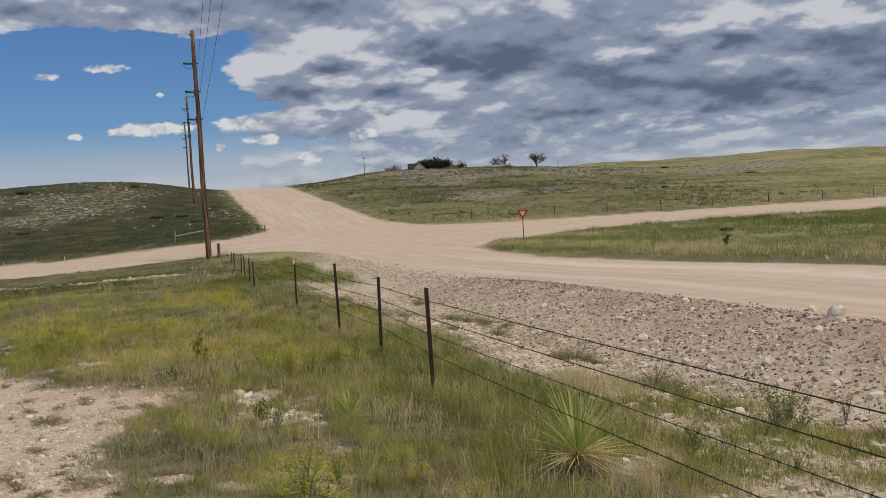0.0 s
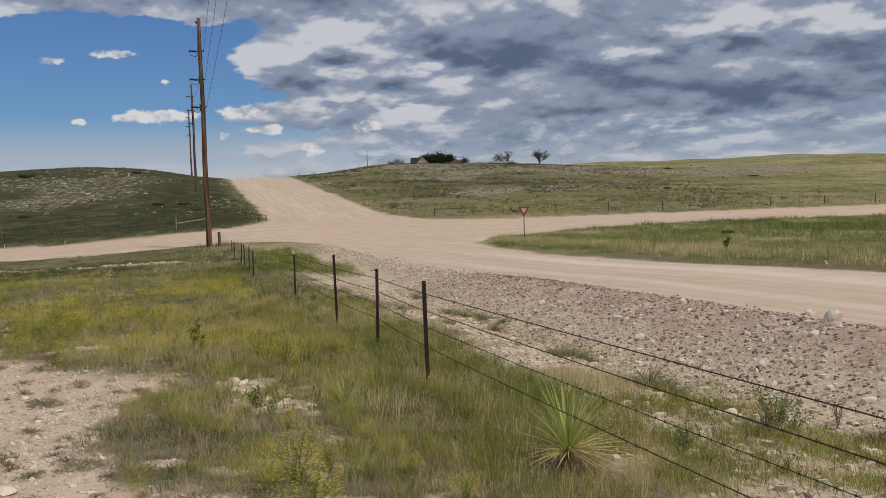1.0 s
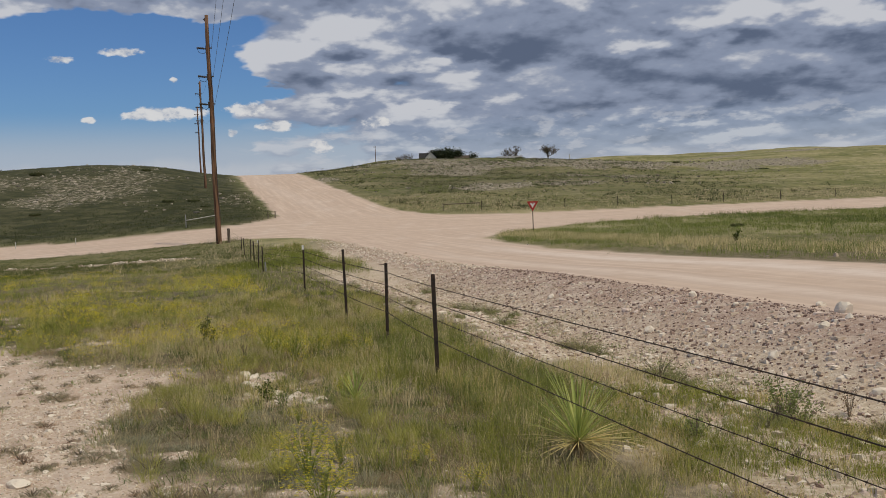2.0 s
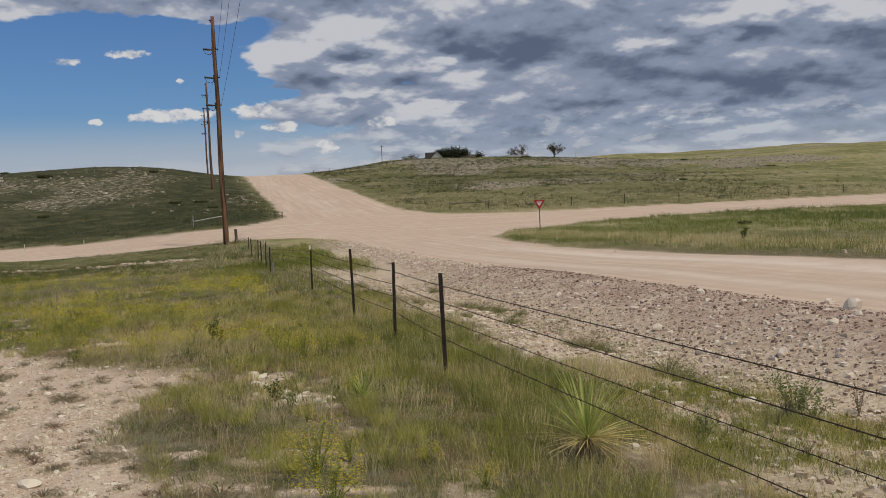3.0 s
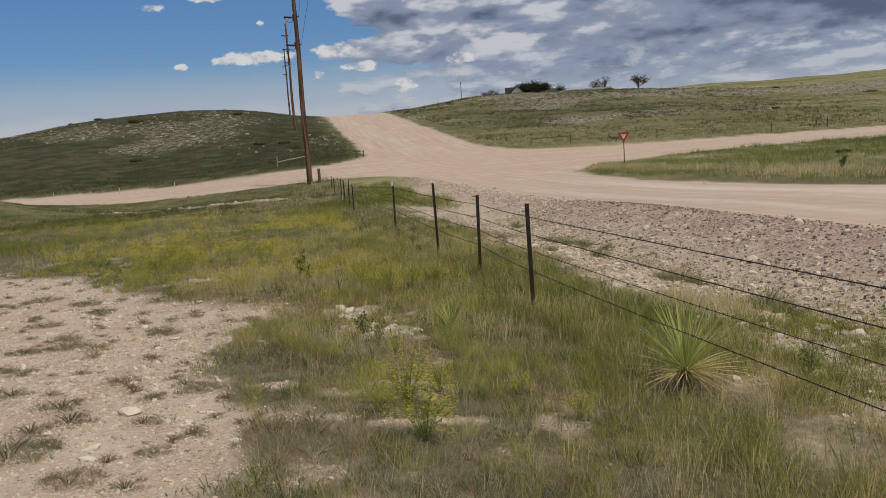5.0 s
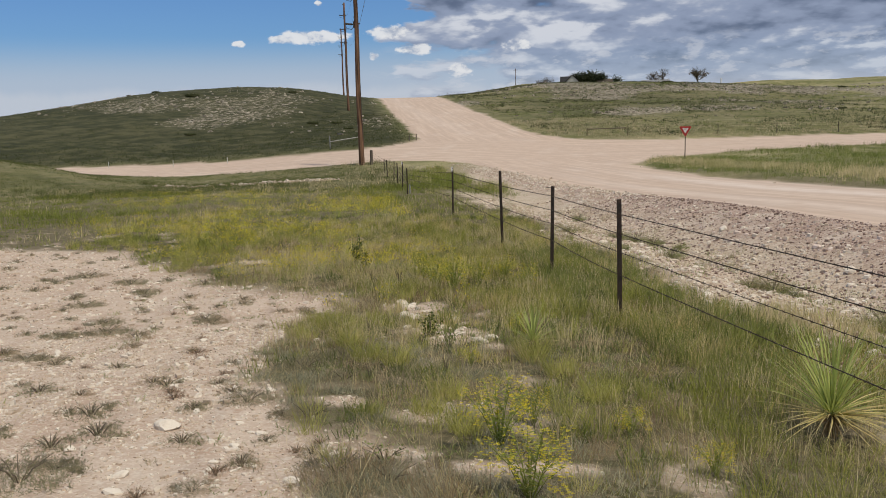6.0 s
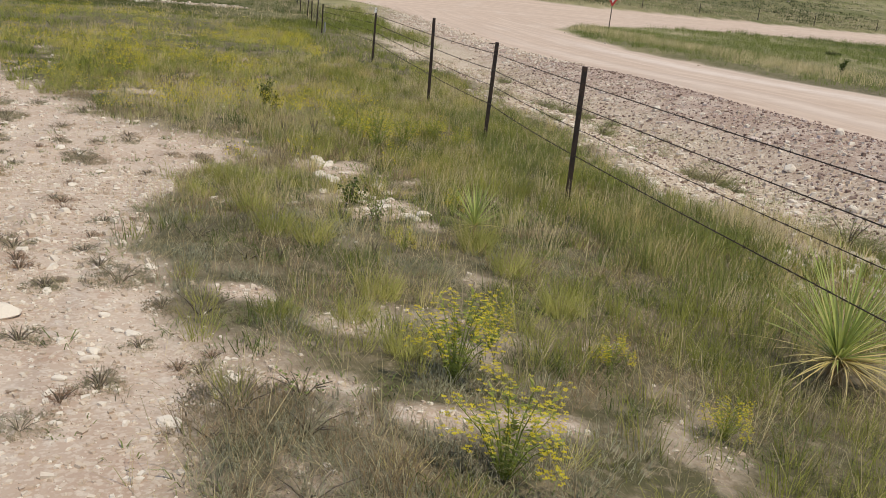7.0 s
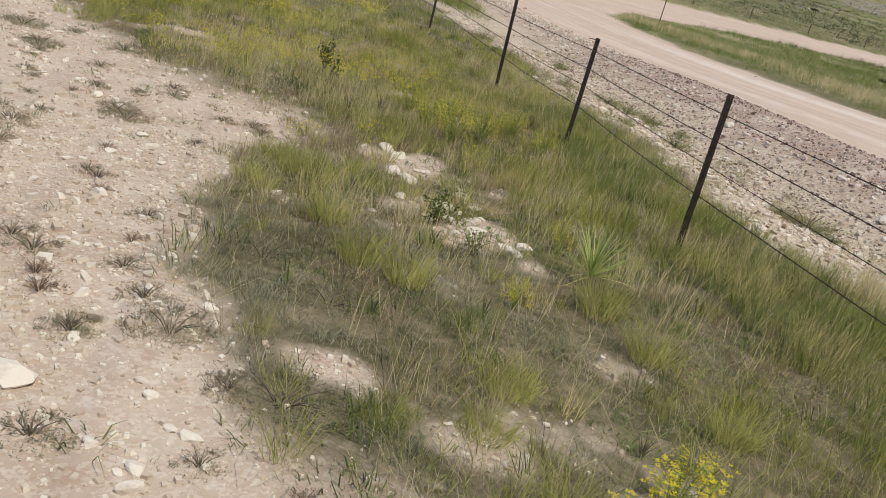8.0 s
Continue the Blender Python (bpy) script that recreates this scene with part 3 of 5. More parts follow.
def build_fence():
    fence = thing("barbed_wire_fence", 0, 8, "four-strand rusty barbed wire fence on dark steel posts", "fence", z=0.0)
    fence.matrix_basis = Matrix()
    line = [(6.6, -12.5), (5.25, -8.0), (4.2, -4.5), (3.1, -1.1), (2.02, 2.3)]  # the run that goes on past the camera
    places = [(x, y, 1.07, (0, 0), False) for x, y in line] + FENCE + [(-18.67, 69.6, 1.2, (0, 0), False)]
    tops = []
    for k, (x, y, h, lean, cap) in enumerate(places):
        g = float(height(x, y))
        bm = bmesh.new()
        last = k == len(places) - 1
        if last:
            tube(bm, [(0, 0, -.3), (.02, 0, .5), (.01, 0, h)], [.13, .125, .12], 10)
            ob = part("wooden_corner_post", bm, "old_wood", fence, "stout weathered wooden corner post")
        else:
            t_post_mesh(bm, h, lean)
            ob = part("t_post", bm, "steel", fence)
        ob.matrix_basis = pose(x, y, g, 0, 0, 16 + rnd.uniform(-6, 6))
        if cap:
            bm = bmesh.new()
            box(bm, 0, 0, h - .055, .056, .015, .125)
            box(bm, 0, .0235, h - .055, .014, .043, .125)
            part("white_tip", bm, "white", ob, "white-painted post tip")
        if k == 4 or (not cap and y == 13.28):
            bm = bmesh.new()
            box(bm, -.03, 0, h - .02, .10, .01, .008)
            part("bent_clip", bm, "wire", ob)
        if y == 36.0:
            bm = bmesh.new()
            tube(bm, [(.10, -.02, .02), (.10, -.02, .30), (.10, -.02, .42)], [.04, .04, .025], 9)
            part("post_sleeve", bm, "galv", ob, "pale plastic sleeve at the post foot")
        tops.append((x, y, g, h))
    for w_i, up in enumerate(WIRE_UP):
        bm = bmesh.new()
        pts = []
        for (x, y, g, h), (x2, y2, g2, h2) in zip(tops, tops[1:]):
            pts += sag((x, y, g + up * min(1, h / 1.25)), (x2, y2, g2 + up * min(1, h2 / 1.25)), .006 + .004 * w_i, 10)[:-1]
        tube(bm, pts, [(.0028 if w_i == 2 else .0039) if p[1] < 30 else .006 for p in pts], 5)
        wire = part("barbed_wire", bm, "wire", fence)
        bm = bmesh.new()
        for a, b in zip(pts, pts[1:]):
            n = max(1, int((b - a).length / .11)) if a.y < 24 else 0
            if a.y < 1:
                continue
            for k in range(n):
                c, d = a.lerp(b, (k + .5) / n), (b - a).normalized()
                side = d.cross(Vector((0, 0, 1)))
                t0 = rnd.uniform(0, 3.1)
                for turn in (t0, t0 + 1.4):
                    q = side * math.cos(turn) + Vector((0, 0, 1)) * math.sin(turn)
                    tube(bm, [c - q * .016, c + q * .016], [.0016, .0016], 3)
                tube(bm, [c - d * .006, c + d * .006], [.0046, .0046], 5)
        part("wire_barbing", bm, "wire", wire)["kind"] = "stuff"


build_fence()

# ================= power line =================
ALONG = Vector((-.289, .957, 0))


def build_pole(x, y, h, r, arms, label, side=-1):
    pole = thing("utility_pole", x, y, label, "utility pole", "poles of the power line")
    bm = bmesh.new()
    n = 14
    tube(bm, [(.03 * math.sin(k * .9), .02 * math.cos(k * .7), -1 + (h + 1) * k / n) for k in range(n + 1)], [r * (1 - .42 * k / n) for k in range(n + 1)], 14)
    part("shaft", bm, "wood", pole, smooth=True)
    tips = []
    for k, (up, length, sd) in enumerate(arms):
        ry = r * (1 - .42 * up / h)
        bm = bmesh.new()
        tube(bm, [(sd * ry * .8, 0, up), (sd * (ry + length), 0, up + .10)], [.06, .045], 8)
        box(bm, sd * ry, 0, up, .08, .20, .50)
        arm = part("standoff_arm", bm, "iron", pole)
        bm = bmesh.new()
        a, b = Vector((sd * (ry + length * .3), 0, up + .03)), Vector((sd * (ry + length), 0, up + .10))
        for j in range(7):
            c = a.lerp(b, j / 6)
            tube(bm, [c - Vector((.02, 0, 0)), c + Vector((.02, 0, 0))], [.095, .085], 10)
        part("insulator", bm, "iron", arm)
        bm = bmesh.new()
        tube(bm, [(sd * (ry + length), 0, up + .05), (sd * (ry + length * .85), .1, up - .25), (sd * (ry + length * .35), .1, up - .38), (sd * ry * .5, 0, up - .15)], [.022] * 4, 5)
        part("jumper_loop", bm, "line", arm)
        tips.append(Vector((x + ry + .12, y, float(height(x, y)) + up + .05)))
        bm = bmesh.new()
        tube(bm, [(ry * .7, 0, up + .05), (ry + .16, 0, up + .05)], [.05, .05], 6)
        part("line_clamp", bm, "iron", pole)
    bm = bmesh.new()
    box(bm, -r * .55, 0, h - .35, .16, .14, .22)
    tube(bm, [(-.3, 0, h - .3), (0, 0, h - .3)], [.05, .05], 6)
    part("pole_top_bracket", bm, "iron", pole)
    bm = bmesh.new()
    tube(bm, [(r * .9, -r * .4, .2), (r * .75, -r * .4, h * .5), (r * .55, -r * .3, h - 1)], [.018] * 3, 5)
    part("ground_wire", bm, "line", pole)
    tips.append(Vector((x - .1, y, float(height(x, y)) + h - .2)))
    return tips


POLE_ARMS = [(16.05, .75, -1), (13.75, .75, -1), (11.5, .75, -1)]
near_tips = build_pole(-19.5, 69.5, 18.75, .245, POLE_ARMS, "tall weathered brown wooden power pole beside the fence corner")
mid_tips = build_pole(-42.2, 144.0, 18.2, .235, POLE_ARMS, "grey wooden power pole behind the hill shoulder")
far_tips = build_pole(-65.2, 219.0, 18.2, .235, POLE_ARMS, "dark distant wooden power pole beyond the hill")
rear_tips = build_pole(22.0, -68.0, 18.75, .245, POLE_ARMS, "tall weathered brown wooden power pole on the roadside")
for k in range(3):
    for a, b, s_, r_ in ((near_tips[k], rear_tips[k], 1.6, .013), (mid_tips[k], near_tips[k], 1.0, .008), (far_tips[k], mid_tips[k], 1.0, .008)):
        bm = bmesh.new()
        line_path = sag(a, b, s_, 40)
        tube(bm, line_path, [r_ * (.3 + .7 * min(1, max(0, v[1] / 60))) for v in line_path], 5)
        ob = part("power_line", bm, "line")
        tagged(ob, "dark overhead power cable strung between wooden poles", "power line", "cables of the power line")

# ================= yield sign =================
def rounded_triangle(bm, side, corner, depth, y):
    """A triangle that points down, extruded along y."""
    hgt = side * math.sqrt(3) / 2
    pts = []
    for cx, cz, a0 in ((-side / 2, hgt / 3, 90), (0, -hgt * 2 / 3, 210), (side / 2, hgt / 3, 330)):
        v = Vector((cx, 0, cz))
        c = v * (1 - corner * 2 / (hgt * 2 / 3) * .5) if corner else v
        for k in range(5):
            t = radians(a0 + 120 * k / 4)
            pts.append(Vector((c.x + corner * .5 * math.cos(t), 0, c.z + corner * .5 * math.sin(t))))
    f = [bm.verts.new((p.x, y, p.z)) for p in pts]
    b = [bm.verts.new((p.x, y + depth, p.z)) for p in pts]
    n = len(pts)
    bm.faces.new(f)
    bm.faces.new(b[::-1])
    for k in range(n):
        bm.faces.new((f[k], b[k], b[(k + 1) % n], f[(k + 1) % n]))


def build_sign():
    sign = thing("yield_sign", 6.56, 68.0, "red and white triangular yield sign on a thin brown post", "road sign", turn=-4)
    g = float(height(6.56, 68.0))
    bm = bmesh.new()
    box(bm, 0, 0, .95, .07, .05, 2.7)
    box(bm, 0, .03, .95, .025, .03, 2.7)
    part("sign_post", bm, "old_wood", sign)
    bm = bmesh.new()
    rounded_triangle(bm, .93, .09, .004, 0)
    plate = part("sign_panel", bm, "red", sign, "red triangular panel")
    plate.matrix_basis = pose(0, -.035, 0.30 - g)
    bm = bmesh.new()
    rounded_triangle(bm, .47, .03, .003, 0)
    ob = part("white_field", bm, "white", plate, "white triangular centre")
    ob.matrix_basis = pose(0, -.005, .005)
    for px_ in (-.075, -.035, .005, .04, .075):
        bm = bmesh.new()
        box(bm, px_, 0, .062, .022, .003, .055)
        ob = part("lettering_bar", bm, "red", plate)
        ob.matrix_basis = pose(0, -.008, 0)


build_sign()


# ================= grass =================
def tone_layer(me, values):
    me.attributes.new("tone", "FLOAT", "POINT").data.foreach_set("value", np.ascontiguousarray(values, np.float32))


def blade_mesh(name, x, y, z, h, wd, az, lean, droop, turn, simple, tone):
    """Bent, tapering blades: two faces each, or one where they stand far off."""
    n = len(x)
    c = np.stack([x, y, z], 1)
    l = np.stack([np.cos(turn), np.sin(turn), np.zeros(n)], 1) * wd[:, None]
    d = np.stack([np.cos(az), np.sin(az), np.zeros(n)], 1)
    up = np.array([0, 0, 1.0])
    tip = c + d * (lean * h)[:, None] + up * (h * (1 - droop * lean))[:, None]
    face = np.cross(l, tip - c)
    l = l * np.where(face @ np.array([.42, -.75, .5]) < 0, -1.0, 1.0)[:, None]
    soft = d * .55 + up * .9 + rng.normal(0, .28, (n, 3))
    soft /= np.linalg.norm(soft, axis=1)[:, None]
    if simple:
        v = np.stack([c - l * .5, c + l * .5, tip], 1).reshape(-1, 3)
        me = raw_mesh(name, v, [np.arange(n * 3).reshape(-1, 3)])
        k = 3
    else:
        mid = c + d * (lean * h * .35)[:, None] + up * (h * .62)[:, None]
        v = np.stack([c - l * .5, c + l * .5, mid + l * .38, mid - l * .38, tip], 1).reshape(-1, 3)
        b = np.arange(n)[:, None] * 5
        me = raw_mesh(name, v, [b + np.array([[0, 1, 2, 3]]), b + np.array([[3, 2, 4]])])
        k = 5
    tone_layer(me, np.repeat(tone, k))
    me.normals_split_custom_set_from_vertices(np.repeat(soft, k, 0))
    return me


def tufts(name, mat, label, x, y, blades, h, wd, spread, lean=(.1, .7), category="grass", simple=False, kind="stuff"):
    """Many tufts of blades as one piece of stuff. h: height of each tuft."""
    tone = np.repeat(rng.uniform(0, 1, len(x)), blades)
    x, y, h = np.repeat(x, blades), np.repeat(y, blades), np.repeat(np.broadcast_to(h, x.shape), blades)
    n = len(x)
    a, r = rng.uniform(0, math.tau, n), np.sqrt(rng.uniform(0, 1, n)) * spread
    bx, by = x + r * np.cos(a), y + r * np.sin(a)
    az = a + rng.normal(0, .9, n)
    me = blade_mesh(name, bx, by, height(bx, by) - .015, h * rng.uniform(.4, 1.1, n), wd * rng.uniform(.6, 1.3, n) * np.clip(by / 9, .70, 1.0), az,
                    rng.uniform(*lean, n), .35, np.radians(rng.uniform(-32, 84, n)), simple, tone)
    me.materials.append(MAT[mat])
    return tagged(new(name, me), label, category, kind=kind)


def scatter(n, u0, u1, p0, p1, keep=None):
    """Random places in a strip of U and P, thinned by keep(x, y)."""
    U, P = rng.uniform(u0, u1, n) + 2.82, rng.uniform(p0, p1, n)
    x, y = (U - .302 * P) / 1.0912, (P + .302 * U) / 1.0912
    ok = (x > -0.80 * y - 1.5) & (x < 0.62 * y + 1.5)
    if keep is not None:
        ok &= rng.uniform(0, 1, n) < keep(x, y)
    return x[ok], y[ok]


def turf_keep(x, y):
    room = sm(np.hypot(x - .97, y - 6.45), .12, .34) * sm(np.hypot(x + 1.0, y - 8.45), .1, .25)
    return (1 - open_soil(x, y)) * (1 - shoulder(x, y)) * sm(road_distance(x, y), -.2, .5) * room


def patch(x, y, scale, seed, lo=.42, hi=.58):
    return sm(fbm(x, y, scale, 3, seed), lo, hi)


def scrub(x, y):
    """1 in the short grey scrub beside the bare patch, 0 in the taller grass along the fence."""
    U, P = uv(x, y)
    return sm(P + (fbm(x, y, .8, 2, 98) - .5) * 3, 10.5, 8.0) * sm(U + (fbm(x, y, .6, 2, 99) - .5) * 1.4, -0.9, -1.8)


def thin(x, y):
    return 1 - .85 * np.maximum(scrub(x, y), bare_soil(x - .55, y - .1))


def build_grass():
    # tall green grass along the fence line
    x, y = scatter(9000, -2.4, 2.0, 2.0, 22, lambda a, b: turf_keep(a, b) * thin(a, b) * sm(np.abs(uv(a, b)[0] + .2), 2.2, .8) * (.12 + .88 * patch(a, b, .5, 70, .42, .56)))
    tufts("tall_fence_grass", "grass", "tall green grass with dry stems along the wire fence", x, y, 18, .07 + .26 * patch(x, y, .5, 71, .38, .64), .0040, .07, (.15, .95))
    x, y = scatter(1500, -.2, 1.5, 6.5, 16, lambda a, b: sm(np.hypot(a + .19, b - 9.93), .3, .9) * (.25 + .75 * patch(a, b, .5, 107, .42, .56)) * sm(uv(a, b)[0], 1.6, .8))
    tufts("ditch_side_grass", "lush", "rank deep green grass on the ditch side of the fence", x, y, 20, .15 + .17 * rng.uniform(0, 1, len(x)), .0048, .07, (.1, .8))
    # mixed lower grass beside it
    x, y = scatter(16000, -9, -.4, 2.0, 24, lambda a, b: turf_keep(a, b) * thin(a, b) * (.05 + .95 * patch(a, b, .5, 72, .45, .57)))
    tufts("meadow_grass", "grass", "patchy green prairie grass in stony soil", x, y, 14, .05 + .19 * patch(x, y, .5, 73, .42, .66), .0040, .07, (.2, .95))
    # low grey growth that mats the ground
    x, y = scatter(13000, -6, 1.6, 1.5, 18, lambda a, b: (turf_keep(a, b) + .30 * open_soil(a, b) * (1 - bare_soil(a, b))) * (.35 + .65 * patch(a, b, .6, 74, .42, .56)))
    tufts("grey_grass", "grey", "grey-green matted dry grass", x, y, 16, .03 + .075 * patch(x, y, .5, 75), .0036, .09, (.6, 1.9))
    x, y = scatter(5200, -4.4, -.6, 2.5, 12, lambda a, b: scrub(a, b) * turf_keep(a, b) * patch(a, b, .45, 101, .46, .58))
    tufts("silver_scrub", "silver", "silvery grey-green low scrub in stony soil", x, y, 22, .06 + .07 * rng.uniform(0, 1, len(x)), .0042, .06, (.3, 1.2))
    x, y = scatter(7000, -5, 1.0, 2.0, 24, lambda a, b: turf_keep(a, b) * thin(a, b) * patch(a, b, 1.0, 76, .44, .60))
    tufts("straw_grass", "straw", "pale dry straw-coloured grass stems", x, y, 7, .14 + .20 * patch(x, y, .6, 77), .0034, .06, (.05, .8))
    x, y = scatter(3000, -5, 2.2, 2.0, 20, lambda a, b: turf_keep(a, b) * (1 - .6 * scrub(a, b)))
    tufts("seed_stems", "straw", "thin dry seed stems standing above the grass", x, y, 4, .22 + .24 * rng.uniform(0, 1, len(x)), .0030, .07, (.1, 1.1))
    # other kinds between: dark leafy patches and brown dead ones
    x, y = scatter(7000, -8, 1.6, 2.0, 26, lambda a, b: turf_keep(a, b) * patch(a, b, .42, 94, .59, .65))
    tufts("dark_grass", "shade_grass", "dark green leafy patches in the grass", x, y, 16, .08 + .14 * rng.uniform(0, 1, len(x)), .0056, .08, (.2, 1.1))
    x, y = scatter(7500, -6, 1.8, 2.0, 22, lambda a, b: turf_keep(a, b) * patch(a, b, .45, 96, .52, .60))
    tufts("brown_grass", "dead", "brown dead grass between the green", x, y, 16, .08 + .17 * rng.uniform(0, 1, len(x)), .0038, .08, (.2, 1.3))
    # bunch grass in the stony soil
    x, y = scatter(2300, -9, 1.4, 2.6, 24, lambda a, b: turf_keep(a, b) * (1 - .6 * scrub(a, b)) * (.2 + .8 * patch(a, b, 1.5, 86, .45, .6)))
    tufts("bunch_grass", "bunch", "yellow-green bunches of fine grass", x, y, 58, .12 + .20 * rng.uniform(0, 1, len(x)), .0036, .06, (.3, 1.2))
    x, y = scatter(10000, -6, 1.6, 2.0, 18, lambda a, b: (turf_keep(a, b) + .5 * open_soil(a, b) * (1 - .85 * bare_soil(a, b))) * patch(a, b, .45, 88, .48, .58))
    tufts("low_forbs", "weed", "low leafy green weeds between the grass", x, y, 12, .04 + .06 * rng.uniform(0, 1, len(x)), .0070, .08, (.6, 1.8))
    x, y = scatter(10000, -6, 1.6, 2.0, 18, lambda a, b: (turf_keep(a, b) + .35 * open_soil(a, b) * (1 - .9 * bare_soil(a, b))) * patch(a, b, .8, 89, .40, .60))
    tufts("grass_litter", "straw", "flattened dead grass stems on the ground", x, y, 5, .10 + .10 * rng.uniform(0, 1, len(x)), .0032, .12, (1.3, 2.4))
    # thin edge growth on the bare patch
    x, y = scatter(5200, -14, -1.0, 1.0, 20, lambda a, b: .07 * bare_soil(a, b) + .75 * np.exp(-((bare_soil(a, b) - .45) / .25) ** 2) * patch(a, b, .5, 78))
    tufts("sparse_grass", "sage", "sparse short grass sprigs on bare soil", x, y, 9, .035 + .05 * rng.uniform(0, 1, len(x)), .0042, .04, (.2, 1.0))
    # the ditch and the rocky shoulder
    x, y = scatter(3000, .6, 5.4, 2.0, 62, lambda a, b: .9 * patch(a, b, 1.0, 79, .54, .62))
    tufts("ditch_grass", "grey", "thin grey-green grass clumps in the roadside ditch", x, y, 12, .10 + .12 * rng.uniform(0, 1, len(x)), .006, .10, (.1, .8))
    x, y = scatter(1900, 1.0, 4.8, 2.0, 22, lambda a, b: patch(a, b, .9, 90, .50, .58) * (.35 + .65 * sm(uv(a, b)[1], 11, 7)))
    tufts("ditch_weeds", "weed", "low green weeds in the stony ditch", x, y, 13, .07 + .10 * rng.uniform(0, 1, len(x)), .008, .11, (.4, 1.4))
    x, y = scatter(8000, .6, 4.4, 2.0, 12, lambda a, b: patch(a, b, .6, 93, .43, .55) * sm(uv(a, b)[1], 11, 7))
    tufts("ditch_green", "grass", "short green grass among ditch stones", x, y, 14, .10 + .12 * rng.uniform(0, 1, len(x)), .0048, .11, (.2, 1.0))
    x, y = scatter(2600, -.2, 5.2, 36, 66, lambda a, b: mound(a, b) * (.3 + .7 * patch(a, b, 1.6, 102, .4, .55)))
    tufts("mound_grass", "field", "green grass mound at the end of the ditch", x, y, 12, .30 + .25 * rng.uniform(0, 1, len(x)), .012, .18, (.1, .7), simple=True)
    x, y = scatter(700, -.2, 5.2, 36, 66, lambda a, b: mound(a, b) * patch(a, b, 1.4, 103, .45, .6))
    tufts("mound_straw", "straw", "pale dry stems on the ditch mound", x, y, 8, .5, .009, .16, (.05, .5), simple=True)
    x, y = scatter(150, 1.2, 2.3, 8.5, 11, lambda a, b: patch(a, b, 1.0, 87, .35, .5))
    tufts("ditch_straw", "straw", "tan dry grass at the ditch edge", x, y, 14, .26, .005, .10, (.05, .6))
    # the meadow left of the fence up to the far road
    for name, mat, n_, p0, p1 in (("field_grass", "field", 14000, 18, 46), ("roadside_grass", "roadside", 15000, 42, 80)):
        x, y = scatter(n_, -36, 1.4, p0, p1, lambda a, b: turf_keep(a, b) * (.35 + .65 * patch(a, b, 2.5, 80)))
        tufts(name, mat, "green field grass beyond the wire fence", x, y, 9, .14 + .16 * patch(x, y, 5, 81), .013, .22, (.1, .8), simple=True)
    x, y = scatter(2600, -30, 1.6, 22, 58, lambda a, b: turf_keep(a, b) * patch(a, b, 4, 82, .46, .60))
    tufts("field_straw", "straw", "pale dry grass in the field", x, y, 7, .26, .011, .2, (.1, .6), simple=True)
    x, y = scatter(700, -4.5, 1.8, 46, 78, lambda a, b: turf_keep(a, b) * sm(uv(a, b)[0], -4.5, .5) * sm(uv(a, b)[1], 46, 66) * patch(a, b, 2.5, 97, .35, .6))
    tufts("pole_foot_grass", "grey", "tall pale grass round the pole foot", x, y, 10, .55, .014, .22, (.05, .5), simple=True)

    # the island between the roads
    def island(a, b):
        U, P = uv(a, b)
        return sm(road_distance(a, b), 0, .8) * sm(U, 17, 18) * sm(P, 80, 78)
    x, y = scatter(17000, 16, 74, 8, 80, island)
    tufts("island_grass", "meadow", "lush green grass on the island between the roads", x, y, 9, .20 + .34 * patch(x, y, 4, 83), .018, .26, (.05, .6), simple=True)
    x, y = scatter(5000, 34, 74, 30, 80, lambda a, b: island(a, b) * patch(a, b, 6, 105, .44, .58) * sm(uv(a, b)[0], 34, 46))
    tufts("island_dark_grass", "shade_grass", "dark green rank grass on the island", x, y, 9, .35 + .35 * rng.uniform(0, 1, len(x)), .022, .28, (.05, .6), simple=True)
    x, y = scatter(4200, 18.3, 28, 14, 74, lambda a, b: island(a, b) * sm(np.abs(uv(a, b)[0] - 22.6 + (fbm(a, b, 8, 2, 84) - .5) * 4), 4.0, 1.2))
    tufts("island_straw", "straw", "pale seeding grass on the island", x, y, 9, .46, .013, .24, (.05, .5), simple=True)

    # verges beyond the roads
    def verge(a, b):
        return sm(road_distance(a, b), 0, 1) * sm(road_distance(a, b), 30, 2)
    # left hill foot: cloud shade is painted into this grass colour
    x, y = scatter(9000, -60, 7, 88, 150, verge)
    tufts("hill_foot_grass", "brush", "hill-foot grass with cloud shade in its green", x, y, 6, .26, .05, .4, (.1, .7), simple=True)
    x, y = scatter(9000, 16, 110, 88, 130, verge)
    tufts("far_verge_grass", "grey", "dry olive grass along the far road", x, y, 6, .38, .035, .4, (.1, .6), simple=True)
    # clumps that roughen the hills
    # left hill clumps share the green lowered for cloud shade
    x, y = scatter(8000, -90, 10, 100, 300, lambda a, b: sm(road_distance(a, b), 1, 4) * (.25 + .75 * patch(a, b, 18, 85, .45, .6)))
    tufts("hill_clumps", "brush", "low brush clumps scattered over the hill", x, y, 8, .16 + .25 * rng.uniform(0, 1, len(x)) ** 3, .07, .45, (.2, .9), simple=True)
    x, y = scatter(15000, 10, 170, 100, 300, lambda a, b: sm(road_distance(a, b), 1, 4) * (.15 + .85 * patch(a, b, 14, 85, .45, .6)))
    tufts("rise_clumps", "meadow", "low green clumps scattered over the rise", x, y, 8, .18 + .22 * rng.uniform(0, 1, len(x)) ** 3, .07, .45, (.2, .9), simple=True)
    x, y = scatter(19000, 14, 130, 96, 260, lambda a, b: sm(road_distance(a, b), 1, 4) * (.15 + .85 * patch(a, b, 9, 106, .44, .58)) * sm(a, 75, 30))
